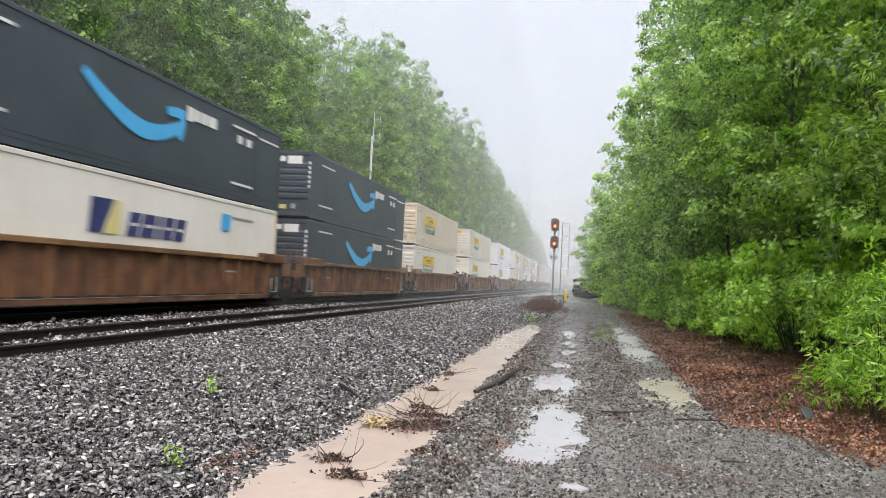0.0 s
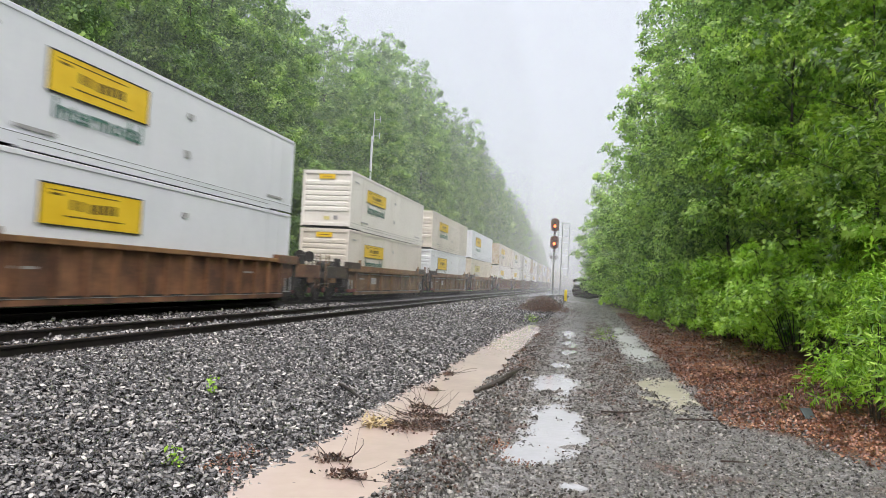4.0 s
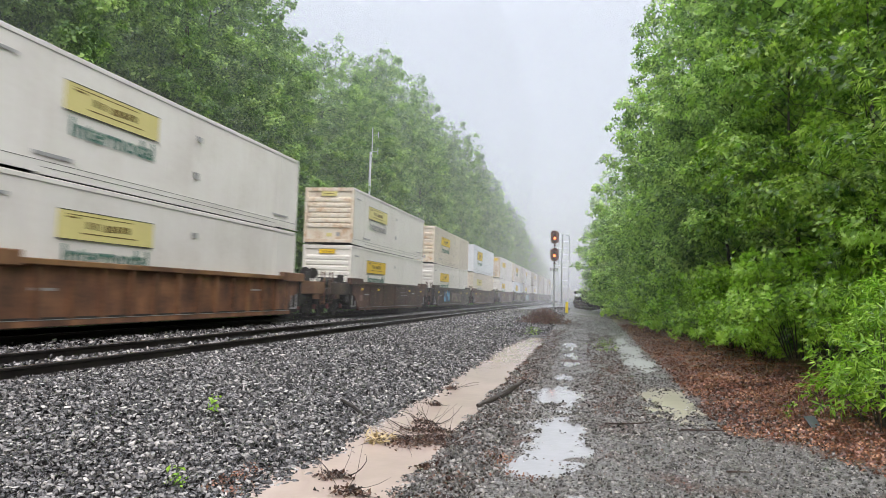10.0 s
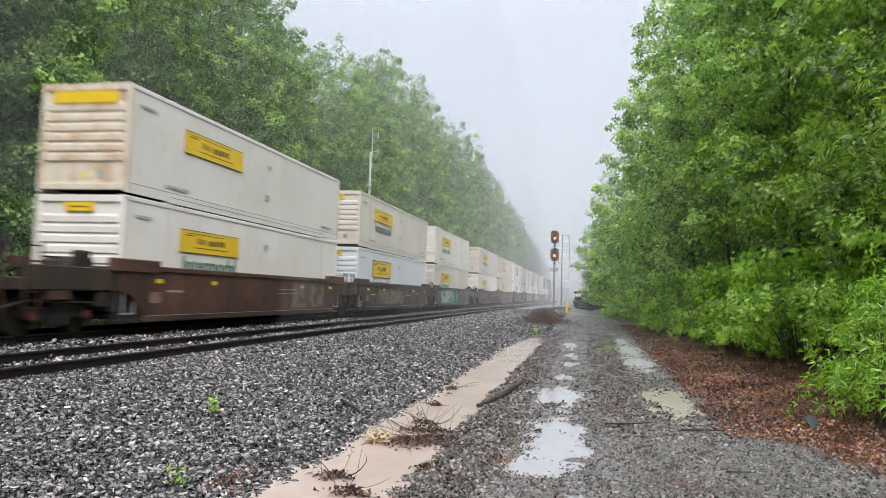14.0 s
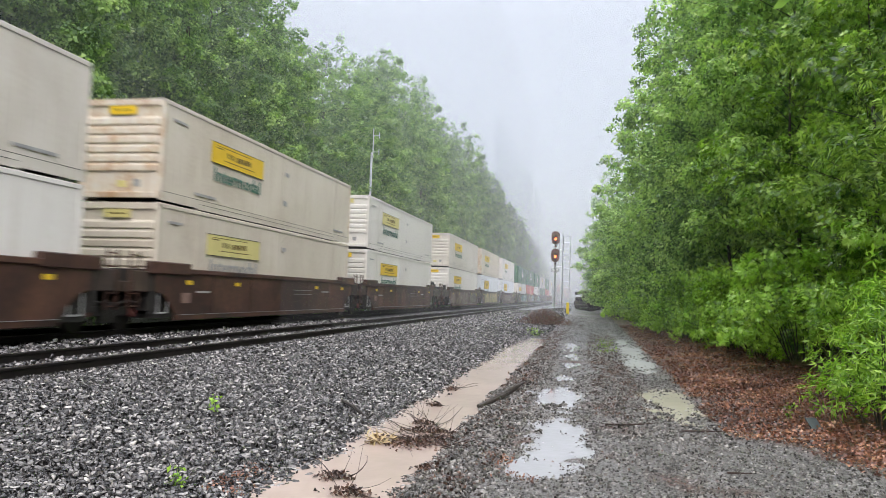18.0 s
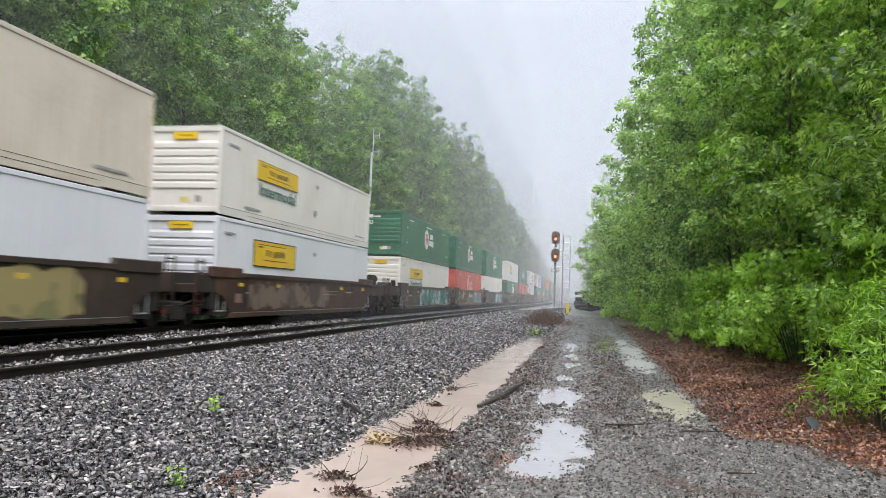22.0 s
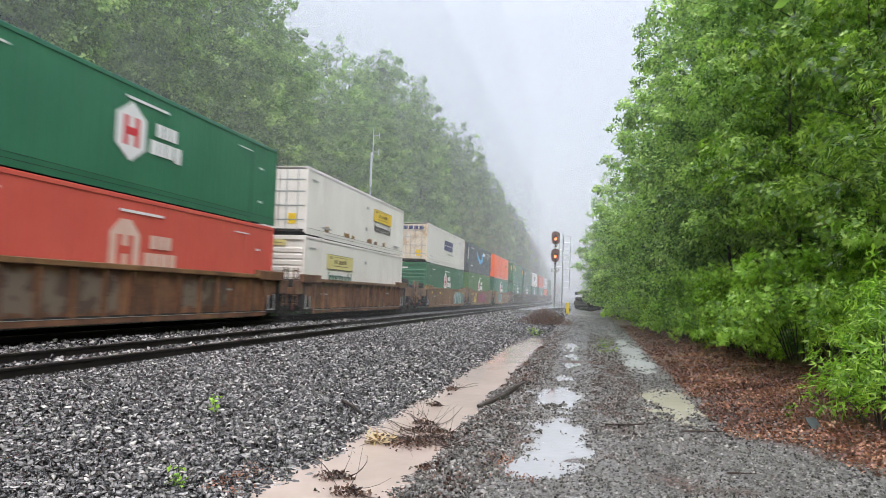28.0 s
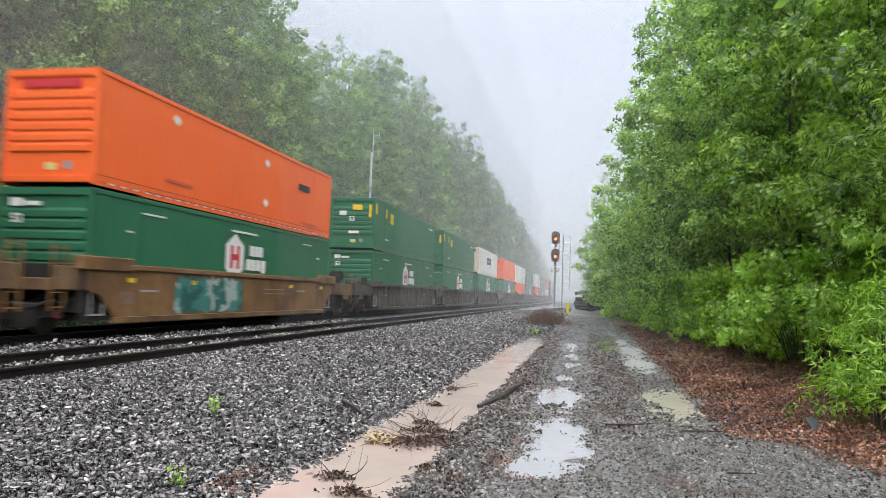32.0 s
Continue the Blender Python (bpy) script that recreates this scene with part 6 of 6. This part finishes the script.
def truck(parent, y):
    fr = part("bogie_frame", boxes([(s * 1.02 - 0.07, s * 1.02 + 0.07, y - 0.95, y + 0.95, 0.38, 0.62) for s in (-1, 1)] + [(s * 1.02 - 0.08, s * 1.02 + 0.08, y - 0.35, y + 0.35, 0.2, 0.72) for s in (-1, 1)] + [(-1.0, 1.0, y - 0.22, y + 0.22, 0.4, 0.74)], 0.02), GRIME, parent)
    for sx in (-1, 1):
        for dy in (-0.9, 0.9):
            bm = bmesh.new()
            tube(bm, (sx * 0.68, y + dy, 0.457), (sx * 0.82, y + dy, 0.457), 0.462, 0.462, 24)
            tube(bm, (sx * 0.82, y + dy, 0.457), (sx * 1.12, y + dy, 0.457), 0.10, 0.10, 12)
            part("wheel", bm, STEEL, fr)
            if sx > 0:
                bm = bmesh.new()
                tube(bm, (1.10, y + dy, 0.457), (1.17, y + dy, 0.457), 0.13, 0.11, 12)
                part("bearing_cap", bm, REDDULL, fr)
    bm = bmesh.new()
    for d in (-0.16, 0.0, 0.16):
        tube(bm, (1.06, y + d, 0.28), (1.06, y + d, 0.56), 0.065, 0.065, 8)
    part("spring_nest", bm, STEEL, fr)
    return fr


def spray(car, y0, y1, z0, z1, material, label, deep):
    """Spray-painted piece on a car's side: a thin film with an uneven outline."""
    bm = bmesh.new()
    n = 26
    lo = [(y0 + (y1 - y0) * i / n, z0 + 0.10 * math.sin(i * 1.9 + y0) * math.sin(i * 0.7)) for i in range(n + 1)]
    hi = [(y0 + (y1 - y0) * i / n, z1 + 0.12 * math.sin(i * 2.3 + z1 + y0) - (0.2 if i in (0, n) else 0)) for i in range(n + 1)]
    prism(bm, lo + hi[::-1], (1.362 if deep else 1.462), (1.368 if deep else 1.468))
    part("spray_paint", bm, material, car, label)


def well_car(kind, lead, tail):
    """One well of a car: origin at rail height under its middle; lead and tail: metres from the middle to its ends."""
    paint = CAR_PAINT[kind]
    c = tagged(new("well_car"), CAR_LABEL[kind], "railway car", "well cars of the train")
    ribbed, deep = kind in "rg", kind == "o"
    X = 1.46
    wall_paint = RUSTWALL if kind == "r" else (DULLOCHRE if deep else paint)
    for s in (1, -1):
        inner, outer = (X - 0.13, X - 0.10) if ribbed or deep else (X - 0.03, X)
        bm = bmesh.new()
        # the side sweeps up towards both ends, clear of the wheels
        outline = [(-7.25, 0.36), (7.25, 0.36), (7.5, 0.62), (7.85, 0.92), (8.35, 1.05), (8.35, 1.58), (-8.35, 1.58), (-8.35, 1.05), (-7.85, 0.92), (-7.5, 0.62)]
        prism(bm, outline, *sorted((s * inner, s * outer)))
        w = part("side_wall", bm, wall_paint, c)
        a2, b2 = sorted((s * (X - 0.09), s * (X + 0.05)))
        part("top_chord", boxes([(a2, b2, -8.4, 8.4, 1.38 if deep else 1.55, 1.69)], 0.015), OCHRE if deep or kind == "r" else paint, c)
        part("bottom_sill", boxes([(a2, b2, -7.25, 7.25, 0.22, 0.37)], 0.015), wall_paint, c)
        if s > 0:
            part("sill_edge", boxes([(s * (X + 0.045) - 0.012, s * (X + 0.045) + 0.012, -7.2, 7.2, 0.366, 0.378)]), GALV, c, "worn bare metal edge")
        if s > 0:
            rib = bpy.data.meshes.new("rib")
            wide = 0.14 if deep else 0.06
            bm = boxes([(X - 0.11, X + 0.01, -wide, wide, 0.37, 1.38 if deep else 1.55)], 0.01)
            bm.to_mesh(rib)
            bm.free()
            if ribbed or deep:
                for i in range(7 if deep else 14):
                    r = link("rib", rib, wall_paint if deep else paint, w)
                    r.location = (0, (-6.9 + i * 2.3) if deep else (-7.15 + i * 1.1), 0)
                if deep:
                    part("pipe", boxes([(X - 0.06, X - 0.03, -7.0, 7.0, 1.27, 1.30)]), GALV, w, "thin bare pipe under the chord")
                    part("notice", boxes([(X - 0.1, X - 0.092, -4.6, -3.2, 0.75, 1.1)]), GREYTXT, w)
                    part("tread_plate", boxes([(X - 0.1, X + 0.03, -8.3, -7.0, 0.36, 0.50)], 0.01), REDDULL, c, "faded red step")
                    for y in (-6.6, 6.6):
                        part("stub_post", boxes([(X - 0.05, X + 0.05, y - 0.07, y + 0.07, 1.69, 1.98)], 0.01), OCHRE, c)
            else:
                for y in (-5.2, -2.6, 0.0, 2.6, 5.2):
                    part("seam", boxes([(X - 0.006, X + 0.012, y - 0.02, y + 0.02, 0.37, 1.55)]), paint, w)
                for y in (-6.6, -3.6, 3.6, 6.9):
                    part("reflector", boxes([(X, X + 0.008, y - 0.16, y + 0.16, 1.24, 1.36)]), YELLOW, w)
                part("vent_slot", boxes([(X, X + 0.01, 1.2, 3.0, 1.0, 1.02), (X, X + 0.01, 1.2, 3.0, 1.16, 1.18)]), GREYTXT, w)
                part("data_patch", boxes([(X, X + 0.006, -7.0, -6.5, 0.7, 1.0)]), DULLPINK, w)
            xs = X - 0.1 if ribbed or deep else X
            for y, wd, z in ((-6.2, 0.8, 1.0), (4.2, 0.9, 1.1)):
                part("stencil", boxes([(xs, xs + 0.006, y, y + wd, z, z + 0.06)]), GREYTXT, w)
    part("well_floor", boxes([(-1.4, 1.4, -8.3, 8.3, 0.3, 0.42)]), GRIME, c)
    for s, e in ((-1, lead), (1, tail)):
        ya, yb = sorted((s * 8.35, s * (e - 0.28)))
        dull = paint if kind in "rg" else (DULLOCHRE if kind == "p" else DKBROWN)
        part("end_platform", boxes([(-1.35, 1.35, ya, yb, 1.0, 1.28)], 0.02), dull, c)
        y1, y2 = sorted((s * 6.6, s * (8.62)))
        part("end_hood", boxes([(X - 0.16, X + 0.055, y1, y2, 1.5, 1.84)], 0.025), DKBROWN if deep else paint, c)
        part("end_hood", boxes([(-X - 0.055, -X + 0.16, y1, y2, 1.5, 1.84)], 0.025), paint, c)
        sk0, sk1 = sorted((s * 8.36, s * (e - 0.45)))
        part("end_skirt", boxes([(X - 0.10, X - 0.03, sk0, sk1, 1.02, 1.56)], 0.015), dull, c)
        part("end_wall", boxes([(-X, X, min(s * 8.36, s * 8.48), max(s * 8.36, s * 8.48), 0.5, 1.62)], 0.01), GRIME, c)
        y1, y2 = sorted((s * 8.5, s * (e - 0.05)))
        part("coupler", boxes([(-0.16, 0.16, y1, y2, 0.72, 1.0)], 0.03), GRIME, c)
        lad = s * (e - 0.55)
        bm = boxes([(X - 0.10, X - 0.06, lad + d - 0.02, lad + d + 0.02, 0.55, 2.05) for d in (-0.2, 0.2)] + [(X - 0.10, X - 0.06, lad - 0.2, lad + 0.2, z, z + 0.03) for z in (0.62, 0.95, 1.28, 1.61, 1.94)])
        part("ladder", bm, wall_paint, c)
        bm = bmesh.new()
        path_tube(bm, [(1.25, s * 8.4, 0.9), (1.28, s * 8.8, 0.72), (1.25, s * (e - 0.5), 0.78), (1.1, s * (e - 0.02), 0.62)], [0.028] * 4, 6)
        part("brake_hose", bm, GRIME, c)
        part("step_iron", boxes([(X - 0.10, X - 0.02, min(s * 7.6, s * 8.1), max(s * 7.6, s * 8.1), 0.42, 0.46), (X - 0.06, X - 0.03, s * 7.62 - 0.02, s * 7.62 + 0.02, 0.42, 0.95), (X - 0.06, X - 0.03, s * 8.08 - 0.02, s * 8.08 + 0.02, 0.42, 1.0)]), GREYTXT, c, "worn metal step")
        ar0, ar1 = sorted((s * 6.9, s * 8.4))
        part("arch_plate", boxes([(X - 0.17, X - 0.14, ar0, ar1, 0.3, 1.5)]), GRIME, c)
        if e > 10.5:
            part("brake_cylinder", tube(bmesh.new(), (1.0, s * 9.0, 1.46), (1.0, s * 10.0, 1.46), 0.19, 0.19, 12), GRIME, c)
            part("air_tank", tube(bmesh.new(), (0.2, s * 9.2, 1.58), (1.2, s * 9.2, 1.58), 0.24, 0.24, 14), GRIME, c)
            part("valve_box", boxes([(X - 0.32, X - 0.06, min(s * 8.6, s * 9.0), max(s * 8.6, s * 9.0), 0.62, 1.0)], 0.03), GRIME, c)
            part("end_plate", boxes([(X - 0.09, X - 0.05, min(s * 10.0, s * 10.7), max(s * 10.0, s * 10.7), 0.80, 1.02)], 0.01), paint, c)
            part("notice", boxes([(X - 0.05, X - 0.04, min(s * 10.1, s * 10.35), max(s * 10.1, s * 10.35), 1.08, 1.22)]), DULLPINK, c)
            part("grab_iron", boxes([(X - 0.08, X - 0.04, min(s * 10.4, s * 10.9), max(s * 10.4, s * 10.9), 1.72, 1.76), (X - 0.08, X - 0.04, s * 10.4 - 0.02, s * 10.4 + 0.02, 1.28, 1.76), (X - 0.08, X - 0.04, s * 10.9 - 0.02, s * 10.9 + 0.02, 1.28, 1.76)]), GRIME, c)
            part("end_post", boxes([(X - 0.3, X - 0.12, s * 9.5 - 0.25, s * 9.5 + 0.25, 1.28, 1.95)], 0.03), GRIME, c)
            bm = bmesh.new()
            tube(bm, (0.5, s * (e - 0.5), 1.3), (0.5, s * (e - 0.5), 2.0), 0.025, 0.025, 6)
            tube(bm, (0.5, s * (e - 0.5) - 0.03, 1.95), (0.5, s * (e - 0.5) + 0.03, 1.95), 0.25, 0.25, 16)
            part("brake_wheel", bm, GRIME, c)
            truck(c, s * (e - 1.75))
    if lead <= 10.5:
        truck(c, -lead)
    return c


# far ends of the containers along the line at the start: place, top, bottom, car
UNITS = [
    (25.89, "N", "W", "r"), (45.22, "N", "N", "r"), (64.79, "c", "B", "r"), (88.05, "C", "B", "r"), (111.75, "S", "s", "r"),
    (135.2, "B", "C", "o"), (154.7, "C", "S", "o"), (174.1, "S", "F", "o"), (197.7, "c", "B", "r"), (217.2, "f", "B", "r"), (236.7, "f", "f", "r"),
    (260.0, "q", "B", "m"), (279.9, "c", "B", "d"), (299.5, "S", "F", "m"), (322.8, "b", "B", "m"), (342.2, "C", "S", "d"), (361.3, "B", "C", "d"),
    (384.7, "C", "B", "m"), (403.9, "c", "F", "m"), (423.2, "f", "B", "m"), (446.4, "C", "B", "m"), (465.4, "c", "S", "d"), (485.3, "B", "s", "m"),
    (508.4, "G", "B", "d"), (527.6, "G", "R", "n"), (547.0, "G", "P", "d"), (570.0, "B", "G", "d"), (588.2, "G", "R", "r"), (607.5, "V", "f", "r"),
    (630.8, "w", "G", "p"), (649.8, "N", "H", "p"), (669.4, "O", "G", "p"), (692.6, "E", "G", "g"), (712.0, "E", "G", "g"), (731.5, "w", "G", "g"),
    (754.8, "O", "G", "g"), (774.2, "P", "O", "g"), (793.7, "E", "G", "g"), (817.0, "P", "R", "g"), (836.4, "G", "G", "g"), (855.8, "R", "P", "g"), (879.2, "G", "G", "g"), (898.6, "N", "G", "g")]


# spray paint, by unit
TAGGED = {
    12: [(3.6, 6.0, 0.6, 1.35, SPRAY_BLUE, "blue spray paint"), (7.0, 11.5, 0.5, 1.3, SPRAY_GREY, "grey spray-painted letters")],
    14: [(10.6, 14.2, 0.45, 1.4, SPRAY_GREY, "pale spray-painted letters")],
    15: [(3.0, 9.0, 0.5, 1.3, SPRAY_GREY, "pale spray-painted letters")],
    16: [(2.0, 9.5, 0.45, 1.45, SPRAY_TEAL, "dark teal and white spray paint")],
    20: [(0.5, 9.5, 0.45, 1.4, SPRAY_GREY, "pale spray-painted patches"), (10.5, 14.5, 0.45, 1.4, SPRAY_MOSS, "olive and rust spray-painted patches")],
    21: [(2.0, 13.6, 0.42, 1.5, SPRAY_SAND, "sand-coloured and olive spray-painted patches")],
    22: [(2.0, 10.0, 0.5, 1.4, SPRAY_GREY, "pale spray-painted patches")],
    23: [(5.0, 15.2, 0.42, 1.5, SPRAY_TEAL, "teal and white spray-painted letters")],
    24: [(9.9, 15.0, 0.45, 1.5, SPRAY_PALE, "pale blue spray-painted letters"), (6.7, 9.2, 0.95, 1.3, SPRAY_CREAM, "cream spray-painted panel"), (5.6, 9.6, 0.45, 0.85, SPRAY_GREY, "grey and brown spray paint"),
         (2.1, 3.1, 0.85, 1.25, SPRAY_LEAF, "green paint patch"), (3.3, 4.1, 0.8, 1.6, SPRAY_SAND, "yellow spray-painted patch")],
    25: [(7.6, 15.0, 0.42, 1.45, SPRAY_TEAL, "teal and white spray-painted letters")],
    27: [(3.0, 7.0, 0.5, 1.4, SPRAY_GREY, "pale spray-painted patches"), (10.0, 12.6, 0.6, 1.4, SPRAY_GREY, "pale spray-painted patches")],
    29: [(10.5, 15.0, 0.42, 1.4, SPRAY_TEAL, "teal spray-painted letters")],
    30: [(2.0, 4.4, 0.5, 1.4, SPRAY_YELLOW, "yellow spray-painted letters"), (5.9, 11.6, 0.45, 1.45, SPRAY_PINK, "pink spray-painted letters")],
    31: [(3.5, 7.6, 0.45, 1.45, SPRAY_TEAL, "pale teal spray-painted letters")]}


def motions():
    made, cars, keyed = {}, {}, []
    ends = [u[0] for u in UNITS]
    for i, (p, top, low, kind) in enumerate(UNITS):
        mid = p - L2
        before = (p - ends[i - 1]) / 2 if i else 11.7
        after = (ends[i + 1] - p) / 2 if i + 1 < len(ends) else 11.7
        shape = (kind, before > 10.5, after > 10.5)
        if shape in cars and i not in TAGGED:
            car = copy_thing(cars[shape], Matrix.Identity(4))
        else:
            car = well_car(kind, 11.68 if before > 10.5 else 9.7, 11.68 if after > 10.5 else 9.7)
            if i not in TAGGED:
                cars[shape] = car
        if i in TAGGED:
            for y0, y1, z0, z1, m, lab in TAGGED[i]:
                spray(car, yy(y0), yy(y1), z0, z1, m, lab, kind in "rgo")
        keyed.append((car, mid, 0.432))
        for kind_c, z in ((low, 1.02), (top, 3.93)):
            if kind_c in made:
                box_ = copy_thing(made[kind_c], Matrix.Identity(4))
            else:
                box_ = made[kind_c] = KINDS[kind_c]()
            keyed.append((box_, mid, z))
    times = [0, 2, 4, 6, 8, 10, 12, 14, 16, 18, 20, 22, 24, 26, 28, 30, 32]
    veil = spray_veil()
    walk(veil, [(t, pose(-15.6, 488.0 - run(t), 0.3)) for t in times])
    for ob, mid, z in keyed:
        walk(ob, [(t, pose(FAR_C, mid - run(t), z)) for t in times])


# ---- build ----
ground()
water()
tracks()
woods()
right_bank()
signal()
small_fixtures()
flood_debris()
weeds()
mist()
litter()
stones()
motions()
